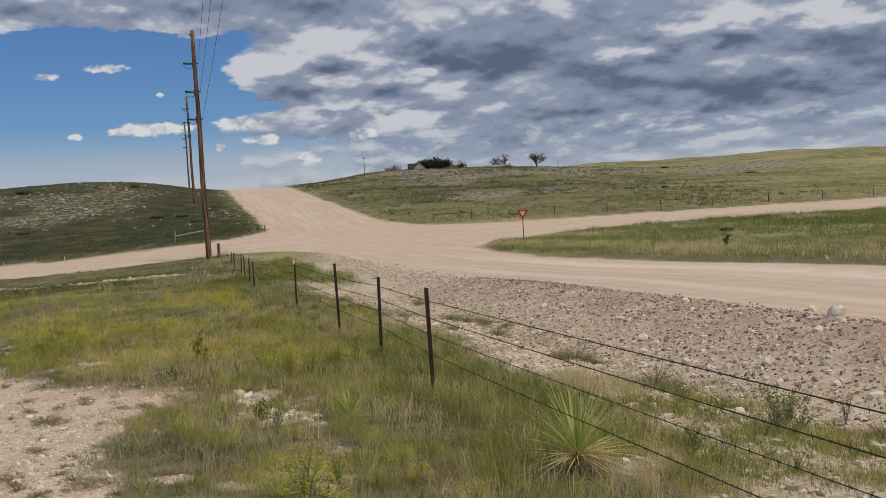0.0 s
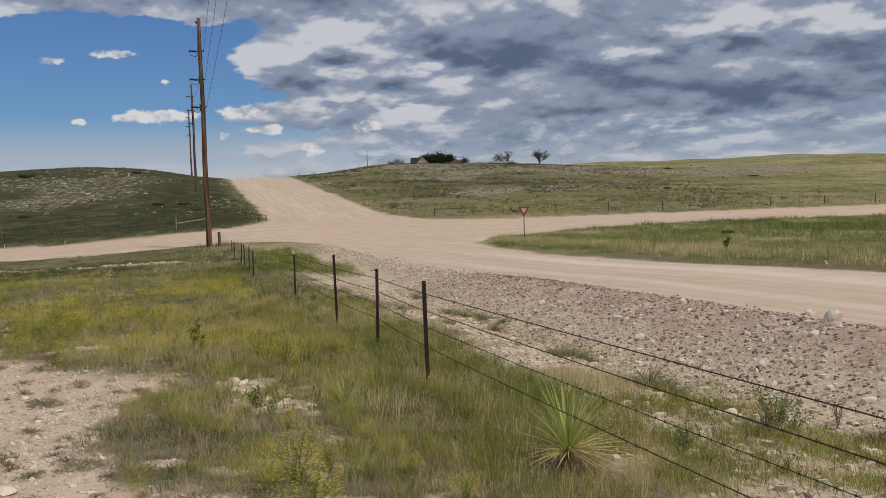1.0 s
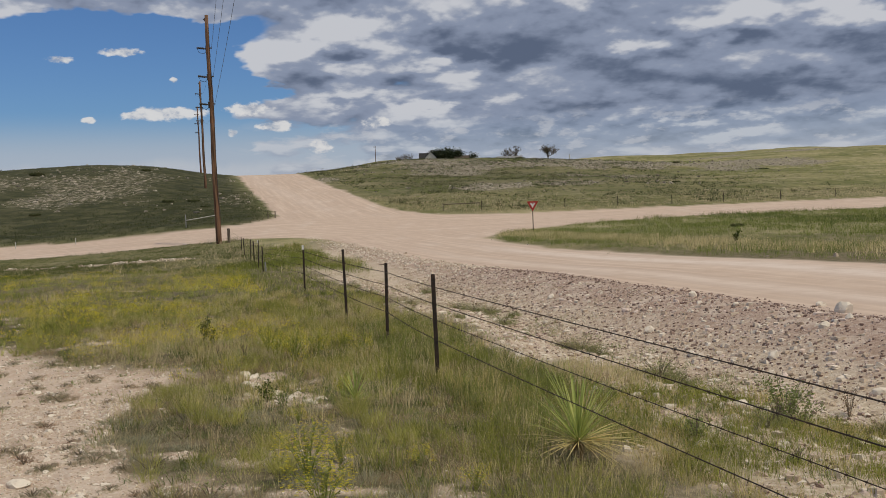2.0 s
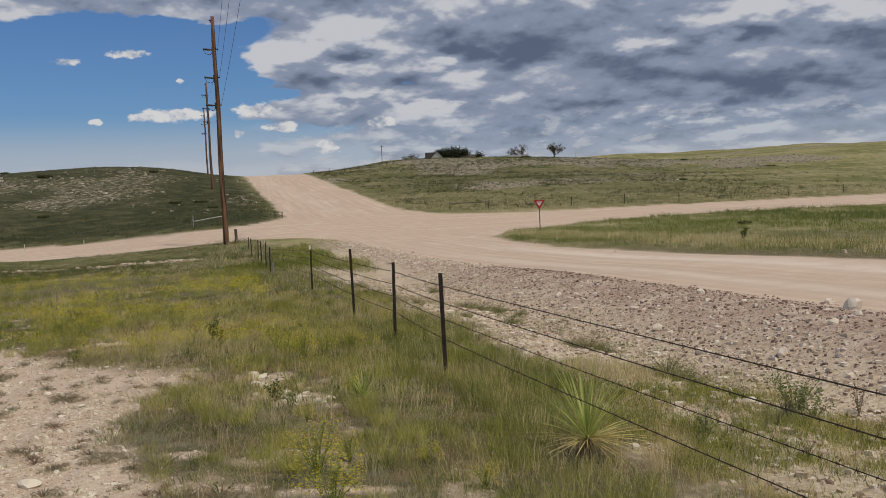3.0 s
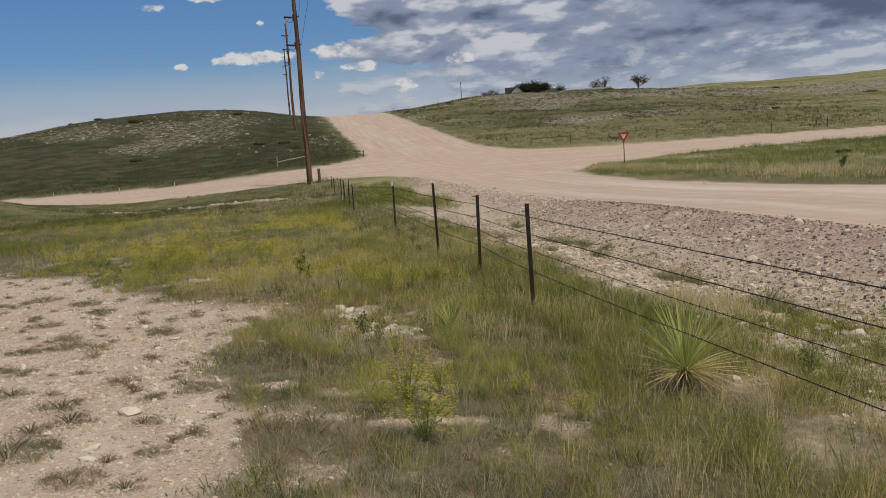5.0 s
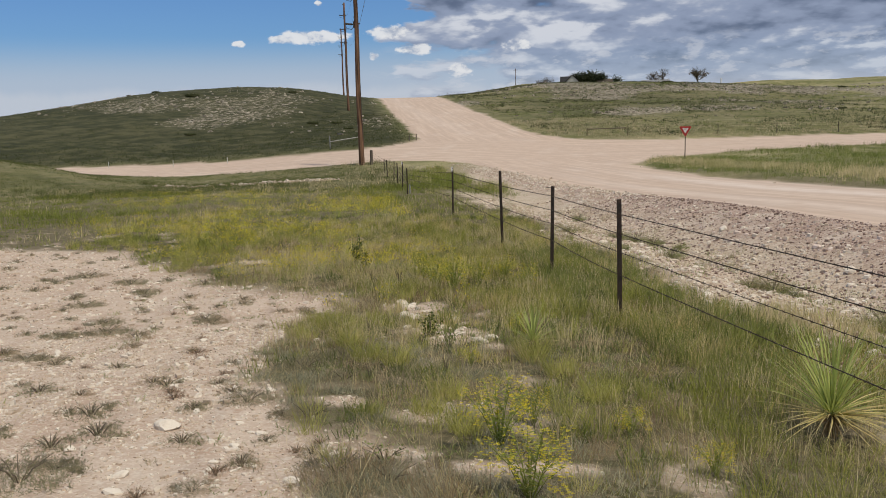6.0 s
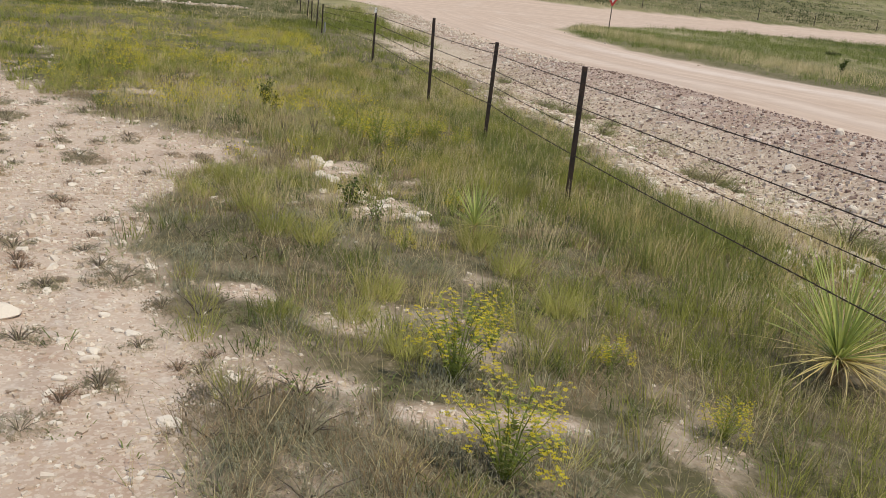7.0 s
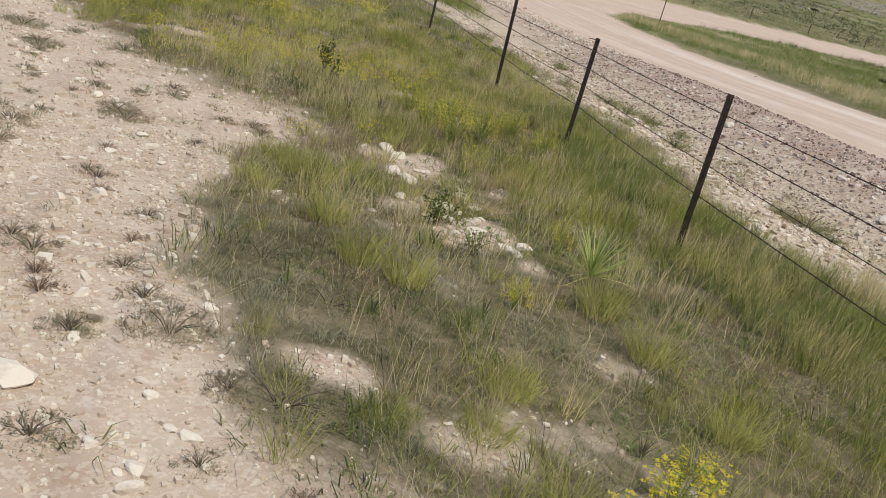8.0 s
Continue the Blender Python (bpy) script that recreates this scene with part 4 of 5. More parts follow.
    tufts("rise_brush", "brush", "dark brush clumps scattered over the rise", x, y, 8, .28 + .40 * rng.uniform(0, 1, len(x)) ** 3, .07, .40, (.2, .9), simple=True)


    for x, y, h in ((-2.64, 8.2, .36), (-2.3, 7.56, .38), (-2.97, 9.1, .34), (-0.98, 7.96, .40), (-2.03, 7.46, .32), (-0.64, 10.1, .36), (-1.51, 6.09, .22), (-1.87, 5.99, .18),
                    (-1.21, 5.71, .26), (-0.44, 6.74, .34), (-3.2, 9.3, .32), (-1.44, 6.48, .26), (-0.73, 7.39, .34), (-0.96, 7.82, .34)):
        ob = tufts("grass_tussock", "bunch", "yellow-green arching bunch of wild grass", np.array([x]), np.array([y]), 300, h * .8, .0036, .09, (.3, 1.5), kind="")
        tagged(ob, "yellow-green arching bunch of wild grass", "grass", "tussocks of bunch grass")


build_grass()

# ================= stones =================
CUBE = np.array([(-1, -1, -1), (1, -1, -1), (1, 1, -1), (-1, 1, -1), (-1, -1, 1), (1, -1, 1), (1, 1, 1), (-1, 1, 1)], float) * .5
CUBE_FACES = np.array([(3, 2, 1, 0), (4, 5, 6, 7), (0, 1, 5, 4), (1, 2, 6, 5), (2, 3, 7, 6), (3, 0, 4, 7)])


def gravel(name, mat, label, x, y, size, flat=.45):
    """Broken angular stones as one piece of stuff."""
    n = len(x)
    j = CUBE[None] * rng.uniform(.55, 1.15, (n, 8, 3))
    j[:, 4:, :2] *= rng.uniform(.45, .95, (n, 1, 1))
    j *= (size[:, None] * np.stack([rng.uniform(.7, 1.4, n), rng.uniform(.6, 1.1, n), flat * rng.uniform(.6, 1.4, n)], 1))[:, None]
    t, tilt = rng.uniform(0, math.tau, n), rng.normal(0, .13, n)
    z0 = j[..., 2] + j[..., 0] * tilt[:, None]
    xr = j[..., 0] * np.cos(t)[:, None] - j[..., 1] * np.sin(t)[:, None]
    yr = j[..., 0] * np.sin(t)[:, None] + j[..., 1] * np.cos(t)[:, None]
    v = np.stack([xr + x[:, None], yr + y[:, None], z0 + (height(x, y) + size * flat * .22)[:, None]], -1).reshape(-1, 3)
    f = (np.arange(n)[:, None, None] * 8 + CUBE_FACES[None]).reshape(-1, 4)
    me = raw_mesh(name, v, [f])
    me.shade_flat()
    me.materials.append(MAT[mat])
    return tagged(new(name, me), label, "gravel", kind="stuff")


def build_gravel():
    x, y = scatter(54000, -6.5, .5, 2.0, 11, lambda a, b: open_soil(a, b) * .9)
    gravel("soil_chips", "stone", "small pale limestone chips strewn on bare soil", x, y, .007 + .028 * rng.uniform(0, 1, len(x)) ** 3.0, .5)
    x, y = scatter(44000, -18, .5, 7.0, 26, lambda a, b: open_soil(a, b) * .9)
    gravel("limestone_chips", "stone", "pale limestone chips on the bare soil", x, y, .014 + .06 * rng.uniform(0, 1, len(x)) ** 3.4, .55)
    x, y = scatter(42000, .8, 9.6, 2.0, 30, lambda a, b: shoulder(a, b) * (.35 + .65 * sm(uv(a, b)[0], 2.5, 5)))
    gravel("shoulder_gravel", "pink", "broken pinkish gravel on the road shoulder", x, y, .012 + .05 * rng.uniform(0, 1, len(x)) ** 3, .6)
    x, y = scatter(26000, .6, 7.2, 1.0, 34, lambda a, b: shoulder(a, b) * (.25 + .75 * patch(a, b, 1.6, 91, .35, .5)) * sm(uv(a, b)[0], 9.5, 3.5))
    gravel("shoulder_limestone", "stone", "pale limestone rubble in the ditch", x, y, .018 + .10 * rng.uniform(0, 1, len(x)) ** 3.4, .5)
    x, y = scatter(2600, 4.5, 9.4, 5.0, 34, lambda a, b: shoulder(a, b) * patch(a, b, 1.2, 104, .48, .60))
    gravel("earth_clods", "clod", "dark reddish earth clods turned up at the road edge", x, y, .025 + .065 * rng.uniform(0, 1, len(x)) ** 2.5, .6)
    x, y = scatter(5000, 5.6, 9.4, 30, 78, lambda a, b: shoulder(a, b) + .2 * sm(np.abs(road_distance(a, b)), 1.2, .2))
    gravel("road_edge_gravel", "stone", "loose gravel windrow along the road edge", x, y, .05 + .10 * rng.uniform(0, 1, len(x)) ** 2, .6)
    x, y = scatter(2600, 14, 70, 12, 100, lambda a, b: .8 * np.exp(-(road_distance(a, b) / .5) ** 2))
    gravel("island_edge_gravel", "stone", "loose pale stones along the island edge", x, y, .05 + .10 * rng.uniform(0, 1, len(x)) ** 2, .6)
    x, y = scatter(9000, -18, -3, 46, 66, lambda a, b: sm(open_soil(a, b), .4, .8))
    gravel("verge_rubble", "stone", "pale limestone rubble strip in the roadside grass", x, y, .08 + .25 * rng.uniform(0, 1, len(x)) ** 2.5, .6)
    x, y = scatter(900, 18.5, 30, 14, 27, lambda a, b: patch(a, b, 3, 92, .42, .55))
    gravel("island_rubble", "stone", "pale stone rubble among the island grass", x, y, .10 + .25 * rng.uniform(0, 1, len(x)) ** 2, .6)
    x, y = scatter(11000, -95, 170, 95, 290, lambda a, b: outcrop(a, b) * sm(road_distance(a, b), .5, 2))
    gravel("hill_rocks", "hill_stone", "pale rock rubble breaking through the hillsides", x, y, .18 + .6 * rng.uniform(0, 1, len(x)) ** 3, .5)


build_gravel()


# ================= plants that can be counted =================
TO_LIGHT = Vector((.42, -.75, .6))


def sprigs(bm, clumps, blades, h, rad, thick, seed=0):
    """Uneven clumps of thin twigs set with tiny leaves."""
    r = random.Random(seed)
    for _ in range(clumps):
        a0, q = r.uniform(0, math.tau), rad * math.sqrt(r.random())
        c = Vector((q * math.cos(a0), q * math.sin(a0), -.01))
        tall = h * r.uniform(.45, 1.1) * (1 - .45 * q / rad)
        for _ in range(blades):
            a = r.uniform(0, math.tau)
            out = Vector((math.cos(a), math.sin(a), 0))
            p = c + out * rad * .22 * r.random()
            e = p + out * tall * r.uniform(.1, 1.0) + Vector((0, 0, tall * r.uniform(.4, 1.0)))
            sd = (e - p).orthogonal().normalized() * thick * .35
            bm.faces.new([bm.verts.new(v) for v in (p - sd, p + sd, e)])
            for k in range(4):
                u = p.lerp(e, r.uniform(.2, 1.0))
                d = (out * r.uniform(-.5, 1) + Vector((r.gauss(0, .6), r.gauss(0, .6), r.uniform(.1, 1)))).normalized()
                w2 = d.orthogonal().normalized()
                w2.rotate(Matrix.Rotation(r.uniform(0, 6.3), 3, d))
                ln = thick * r.uniform(3.0, 6.5)
                w2 *= thick * .9
                if w2.cross(d).dot(TO_LIGHT) < 0:
                    w2 = -w2
                bm.faces.new([bm.verts.new(v) for v in (u, u + d * ln * .5 + w2, u + d * ln, u + d * ln * .5 - w2)])


def shrub_kind(mat, label, category, h, rad, clumps, blades, thick, seed, group):
    ob = thing("low_shrub" if category == "shrub" else "weed", 0, -32, label, category, group)
    bm, r = bmesh.new(), random.Random(seed + 50)
    sprigs(bm, clumps, blades, h, rad, thick, seed)
    part("foliage", bm, mat, ob, mound=h * 1.5)["kind"] = "stuff"
    bm = bmesh.new()
    for k in range(9):  # twigs that fork up from the root
        a, q = k * 2.4 + r.uniform(-.3, .3), rad * r.uniform(.3, .8)
        tip = Vector((q * math.cos(a), q * math.sin(a), h * r.uniform(.35, .75)))
        tube(bm, [(0, 0, -.02), tip * .5 + Vector((0, 0, h * .06)), tip], [thick * 1.6, thick * 1.2, thick * .6], 4, False)
    part("woody_base", bm, "stalk", ob)
    return ob


def set_out(kind, places):
    """Moves the first of a kind into place and copies it to the others."""
    for k, (x, y, s_) in enumerate(places):
        m = pose(x, y, float(height(x, y)), 0, 0, rnd.uniform(-25, 25)) @ Matrix.Diagonal((s_ * rnd.uniform(.8, 1.25), s_, s_ * rnd.uniform(.8, 1.15), 1))
        if k:
            copy_thing(kind, m)
    x, y, s_ = places[0]
    kind.matrix_basis = pose(x, y, float(height(x, y)))


SOIL = "low shrubs on the bare soil"


def strewn(n, seed, x0, x1, y0, y1, s0, s1):
    """Places on the bare soil, clear of the camera's way."""
    r = random.Random(seed)
    out = []
    while len(out) < n:
        x, y = r.uniform(x0, x1), r.uniform(y0, y1)
        if bare_soil(x, y) > .8 and y > 4.6 and x > -.72 * y - .5:
            out.append((x, y, r.uniform(s0, s1)))
    return out


set_out(shrub_kind("sage", "low grey-green shrub growing in bare stony soil", "shrub", .12, .20, 26, 22, .0022, 1, SOIL),
        [(-4.75, 9.83, 1), (-3.36, 4.71, 1.4), (-5.6, 9.08, 1.2), (-6.92, 10.69, 1.1), (-7.31, 12.47, 1.3), (-5.71, 7.91, .8), (-6.04, 8.91, .9), (-2.77, 6.23, .95), (-2.23, 5.93, 1.0), (-2.39, 4.66, .6), (-5.99, 9.63, 1.1), (-4.93, 10.01, .9), (-2.65, 4.19, .9), (-1.77, 4.73, .8),
         (-8.5, 13.2, 1.3), (-6.68, 11.75, 1.1), (-2.75, 7.3, 1.3), (-2.55, 7.75, 1.1), (-2.3, 6.9, 1.0), (-1.35, 4.41, .9), (-1.75, 4.95, 1.2), (-1.45, 4.85, 1.0), (-3.3, 4.9, .6)])
set_out(shrub_kind("sage", "small dark tuft of shrub in bare soil", "shrub", .085, .10, 11, 16, .0022, 2, SOIL),
        [(-3.08, 6.07, 1), (-2.42, 5.93, .9), (-2.32, 5.09, 1), (-2.34, 5.49, .7), (-1.99, 5.27, .9), (-4.82, 10.89, 1.2), (-5.82, 11.41, 1.2), (-4.95, 11.19, 1.1), (-4.85, 8.33, 1),
         (-4.5, 7.49, .9), (-3.10, 6.1, .8), (-2.3, 5.04, .8), (-2.26, 4.07, 1), (-5.98, 8.91, 1), (-3.72, 6.08, .7), (-6.6, 9.9, .9), (-7.4, 11.2, 1.1), (-5.3, 7.9, .8), (-6.1, 10.6, 1.0)] + strewn(62, 5, -12, -2, 5, 18, .6, 1.4))
set_out(shrub_kind("rust", "reddish-brown dried weed on bare soil", "shrub", .10, .10, 9, 13, .0020, 3, SOIL),
        [(-3.35, 6.31, 1.1), (-3.46, 6.46, .9), (-2.37, 4.89, .9), (-4.06, 8.09, 1), (-2.09, 5.29, .7), (-2.62, 4.55, .8), (-3.9, 7.82, .8)] + strewn(12, 6, -9, -2, 5, 13, .4, .9))
set_out(shrub_kind("ditch_bush", "grey-green upright bush in the stony ditch", "shrub", .46, .26, 18, 26, .0042, 4, "bushes in the ditch"),
        [(2.16, 13.95, .85), (2.42, 13.75, .6), (1.85, 14.1, .7), (2.55, 10.25, 1.0), (2.75, 10.15, .7), (3.3, 10.3, .5), (1.1, 18.3, .9), (.5, 21.2, 1.0), (.1, 21.6, .9), (.9, 20.6, .9), (1.4, 19.6, .7), (-.9, 27.0, .9),
         (-2.2, 21.9, .8), (-1.0, 19.4, .6), (.1, 17.6, .5), (-.4, 15.7, .5), (-3.0, 24.5, .8), (2.9, 7.6, .5), (4.5, 8.55, .7), (4.7, 8.2, .6), (2.3, 8.4, .4)])
set_out(shrub_kind("weed", "dark green upright weed among the grass", "weed", .36, .10, 7, 20, .0036, 5, "weeds among the grass"),
        [(3.09, 7.89, .75), (3.2, 7.75, .6), (2.95, 8.0, .6), (4.26, 9.19, .5), (4.04, 8.01, .7), (3.9, 8.1, .5), (2.63, 6.25, .5), (2.11, 7.21, .6), (2.66, 7.23, .5), (-3.15, 12.4, 1), (-3.4, 12.0, .9), (-2.0, 8.3, .6), (-2.7, 9.1, .6), (-1.6, 7.3, .5), (-2.1, 6.9, .5), (-.9, 6.3, .5)])
set_out(shrub_kind("brush", "dark round bush on the grassland", "shrub", .55, .8, 22, 16, .030, 6, "dark bushes on the grassland"),
        [(34, 61, .8), (31.5, 56, .6), (21, 62, .6), (-74, 150, 1.4), (-40, 118, 1.0), (-37, 120, .9), (-33, 112, .7), (-52, 104, .8), (-58, 160, 1.0), (-90, 166, 1.0), (62, 232, 1.2), (20, 244, 1.3), (74, 200, 1.0), (40, 150, .8)])


def flower_plant(seed, h, n):
    ob = thing("yellow_wildflower", 0, -32, "yellow flowering wild mustard plant among the grass", "wildflower", "yellow wildflowers near the camera")
    r = random.Random(seed)
    for _ in range(n):
        green, gold = bmesh.new(), bmesh.new()
        a, q, hh = r.uniform(0, math.tau), h * r.uniform(.08, .55), h * r.uniform(.45, 1)
        top = Vector((q * math.cos(a), q * math.sin(a), hh))
        tube(green, [(0, 0, -.02), top * .5 + Vector((0, 0, hh * .12)), top], [.003, .0022, .0014], 4, False)
        for k in range(26):
            p = top * r.uniform(.05, .95) + Vector((0, 0, hh * .08))
            d = Vector((r.uniform(-1, 1), r.uniform(-1, 1), r.uniform(-.1, .8))).normalized()
            sd = d.orthogonal().normalized() * .004
            ln = r.uniform(.02, .05)
            green.faces.new([green.verts.new(v) for v in (p, p + d * ln * .5 + sd, p + d * ln, p + d * ln * .5 - sd)])
        for k in range(30):
            p = top + Vector((r.gauss(0, .020), r.gauss(0, .020), r.uniform(-.16, .02)))
            b0 = r.uniform(0, 3)
            for j in range(4):
                t = b0 + j * math.pi / 2
                d = Vector((math.cos(t), math.sin(t), .35)) * .0095
                sd = Vector((-math.sin(t), math.cos(t), 0)) * .0035
                gold.faces.new([gold.verts.new(v) for v in (p, p + d * .7 + sd, p + d, p + d * .7 - sd)])
        stalk = part("stalk", green, "stem", ob)
        part("flower_head", gold, "bloom", stalk, "yellow blossoms")["kind"] = "stuff"
    return ob


set_out(flower_plant(1, .40, 13), [(-.98, 5.46, 1), (-.76, 4.72, .9), (-.83, 5.96, .55), (-2.3, 11.9, 1.2), (-2.6, 12.2, 1.1), (-2.0, 12.2, 1.0), (-1.7, 12.8, .9), (-2.45, 12.7, 1.1),
                                   (-1.45, 7.6, .55), (-.25, 6.0, .5), (.15, 5.4, .5), (-1.2, 8.9, .6), (-2.9, 12.9, 1.0), (-1.35, 12.2, .8)])


def flower_field():
    """The yellow band across the field: stems and small blossoms past counting."""
    x, y = scatter(6500, -24, -1.2, 11, 42, lambda a, b: (1 - bare_soil(a, b)) * sm(a / b, -.70, -.56) * (.04 + .96 * patch(a, b, 2.0, 95, .47, .62)) * sm(uv(a, b)[1], 10, 15) * sm(uv(a, b)[1], 44, 26))
    tufts("flower_stems", "stem", "green stems of a yellow wildflower drift", x, y, 7, .30, .007, .12, (.1, .6), category="wildflowers", simple=True)
    n = 36
    bx, by = np.repeat(x, n) + rng.normal(0, .10, len(x) * n), np.repeat(y, n) + rng.normal(0, .10, len(x) * n)
    bz = height(bx, by) + rng.uniform(.16, .34, len(bx))
    m = len(bx)
    t, sz = rng.uniform(-math.pi / 2, math.pi / 2, m), rng.uniform(.006, .012, m)
    c = np.stack([bx, by, bz], 1)
    d = np.stack([np.cos(t), np.sin(t), np.zeros(m)], 1) * sz[:, None]
    up = np.array([0, 0, 1.0]) * sz[:, None]
    v = np.stack([c - d, c - up * .6, c + d, c + up * .6], 1).reshape(-1, 3)
    me = raw_mesh("flower_drift", v, [np.arange(m * 4).reshape(-1, 4)])
    me.normals_split_custom_set_from_vertices(np.tile([[0, 0, 1.0]], (m * 4, 1)))
    tone_layer(me, np.repeat(rng.uniform(0, 1, len(x)), n * 4))
    me.materials.append(MAT["bloom"])
    tagged(new("flower_drift", me), "drift of small yellow wildflowers across the field", "wildflowers", kind="stuff")


flower_field()


def yucca_leaf(length, width, bend, seed):
    """One stiff, channelled, pointed leaf along x, rising by bend."""
    bm = bmesh.new()
    rows = []
    for k in range(6):
        t = k / 5
        wd = width * (1 - t) ** .6 * (.7 + .3 * min(1, t * 4))
        p = Vector((length * t, 0, bend * length * t * t))
        rows.append([bm.verts.new(p + Vector((0, s_ * wd, abs(s_) * wd * .35))) for s_ in (-1, 0, 1)])
    for a, b in zip(rows, rows[1:]):
        for j in (0, 1):
            bm.faces.new((a[j], a[j + 1], b[j + 1], b[j]))
    me = bpy.data.meshes.new("leaf")
    bm.to_mesh(me)
    bm.free()
    me.shade_smooth()
    return me


def build_yucca(x, y, size, n_green, n_dry, label):
    """Stiff green leaves rise in a fan; dried yellow ones sprawl toward the light; dead brown ones hang at the foot."""
    ob = thing("yucca", x, y, label, "yucca", "spiky plants by the fence")
    for mat, count in (("yucca", n_green), ("yucca_dry", n_dry), ("dead", n_dry // 2)):
        green = mat == "yucca"
        shapes = [yucca_leaf(1.0, .0066 if green else .0054, (-.10 if green else -.16) - .07 * k, k) for k in range(3)]
        for k, me in enumerate(shapes):
            tone_layer(me, np.full(len(me.vertices), (.25, .55, .85)[k]))
            me.materials.append(MAT[mat])
        for k in range(count):
            if green:
                a, lift = k * 137.5 + rnd.uniform(-20, 20), 22 + 62 * ((k + .5) / count) ** .85 + rnd.uniform(-16, 16)
            else:
                a, lift = rnd.gauss(-40, 75), rnd.uniform(6, 34) if mat == "yucca_dry" else rnd.uniform(-14, 22)
            leaf = new("leaf", shapes[k % 3])
            leaf.parent = ob
            ln = size * rnd.uniform(.72, 1.12) * (1 if green else .85 if mat == "yucca_dry" else .55)
            leaf.matrix_basis = pose(0, 0, .2 * size, 0, 0, a) @ pose(0, 0, 0, rnd.uniform(-25, 25), -lift, 0) @ Matrix.Diagonal((ln, 1, ln, 1))
    bm = bmesh.new()
    tube(bm, [(0, 0, -.05), (0, 0, .14 * size), (0, 0, .24 * size)], [.06 * size, .07 * size, .03 * size], 9)
    part("crown", bm, "dead", ob)


build_yucca(.98, 6.42, .65, 105, 70, "green spiky yucca with dried yellow lower leaves")
build_yucca(-1.0, 8.38, .36, 54, 8, "small pale green spiky clump in the grass")

# ================= single rocks =================
def rock(x, y, w_, d_, h_, mat, label, seed, group=""):
    bm = bmesh.new()
    bmesh.ops.create_icosphere(bm, subdivisions=2, radius=.5)
    r = random.Random(seed)
    cuts = [(Vector((r.gauss(0, 1), r.gauss(0, 1), r.gauss(0, .7))).normalized(), r.uniform(.26, .42)) for _ in range(9)]
    for v in bm.verts:
        for n_, d0 in cuts:
            over = v.co.dot(n_) - d0
            if over > 0:
                v.co -= n_ * over
        v.co += Vector((r.gauss(0, .012), r.gauss(0, .012), r.gauss(0, .012)))
        v.co = Vector((v.co.x * w_ * 1.25, v.co.y * d_ * 1.25, v.co.z * h_ * 1.4))
    ob = part("rock", bm, mat)
    ob.matrix_basis = pose(x, y, float(height(x, y)) + h_ * .22, rnd.uniform(-8, 8), rnd.uniform(-8, 8), rnd.uniform(0, 360))
    return tagged(ob, label, "rock", group)


for k, (x, y, a) in enumerate([(-3.06, 5.67, .17), (-2.47, 5.31, .075), (-2.48, 5.09, .06), (-2.72, 6.51, .07), (-2.5, 5.40, .07), (-2.63, 5.78, .06), (-2.67, 5.46, .065),
                               (-2.88, 4.86, .09), (-2.45, 4.95, .05), (-3.6, 6.9, .08), (-4.3, 8.7, .09), (-3.4, 5.2, .08), (-3.9, 5.9, .07), (-4.4, 9.4, .10), (-5.2, 10.2, .12)]):
    rock(x, y, a, a * .75, a * .35, "stone", "flat pale limestone rock on bare soil", k, "rocks on the bare soil")
for k, (x, y, a, h_) in enumerate([(6.55, 13.95, .27, .26), (4.6, 11.9, .20, .13), (3.6, 15.2, .22, .12), (3.1, 8.9, .18, .12), (5.6, 12.5, .18, .10), (3.3, 10.3, .16, .1), (6.9, 15.6, .2, .1),
                                   (4.9, 17.0, .2, .12), (2.4, 20.5, .24, .14), (3.8, 13.2, .15, .1), (5.2, 15.3, .14, .09), (6.1, 12.8, .16, .1)]):
    rock(x, y, a, a * .7, h_, "stone", "pale broken rock on the road shoulder" if k else "large pale angular rock at the road edge", 40 + k, "rocks on the road shoulder")
for k in range(22):
    t = k / 21
    x, y = -2.85 + 1.2 * t + rnd.gauss(0, .18), 11.2 - 2.7 * t + rnd.gauss(0, .25)
    a = rnd.uniform(.07, .20)
    rock(x, y, a, a * .7, a * .3, "stone", "pale limestone rock in a stony outcrop", 70 + k, "stony outcrop in the grass")



def stone_shapes(n, flat, mat, seed):
    """A few broken slabs and lumps, about one metre across, to be set out at many sizes."""
    out = []
    for k in range(n):
        bm = bmesh.new()
        bmesh.ops.create_icosphere(bm, subdivisions=1, radius=.5)
        r = random.Random(seed + k)
        cuts = [(Vector((r.gauss(0, 1), r.gauss(0, 1), r.gauss(0, .5))).normalized(), r.uniform(.28, .42)) for _ in range(6)]
        for v in bm.verts:
            for n_, d0 in cuts:
                v.co -= n_ * max(0, v.co.dot(n_) - d0)
            v.co = Vector((v.co.x * 1.2, v.co.y * r.uniform(.85, 1.05), max(-.5, min(.5, v.co.z * 1.3)) * flat))
        me = bpy.data.meshes.new("rock")
        bm.to_mesh(me)
        bm.free()
        me.materials.append(MAT[mat])
        out.append(me)
    return out


def strew_stones(shapes, x, y, size, label, group):
    for k in range(len(x)):
        ob = new("rock", shapes[k % len(shapes)])
        ob.matrix_basis = pose(x[k], y[k], float(height(x[k], y[k])) + size[k] * .06, rnd.uniform(-9, 9), rnd.uniform(-9, 9), rnd.uniform(0, 360)) @ Matrix.Diagonal((size[k], size[k] * rnd.uniform(.6, .9), size[k], 1))
        tagged(ob, label, "rock", group)


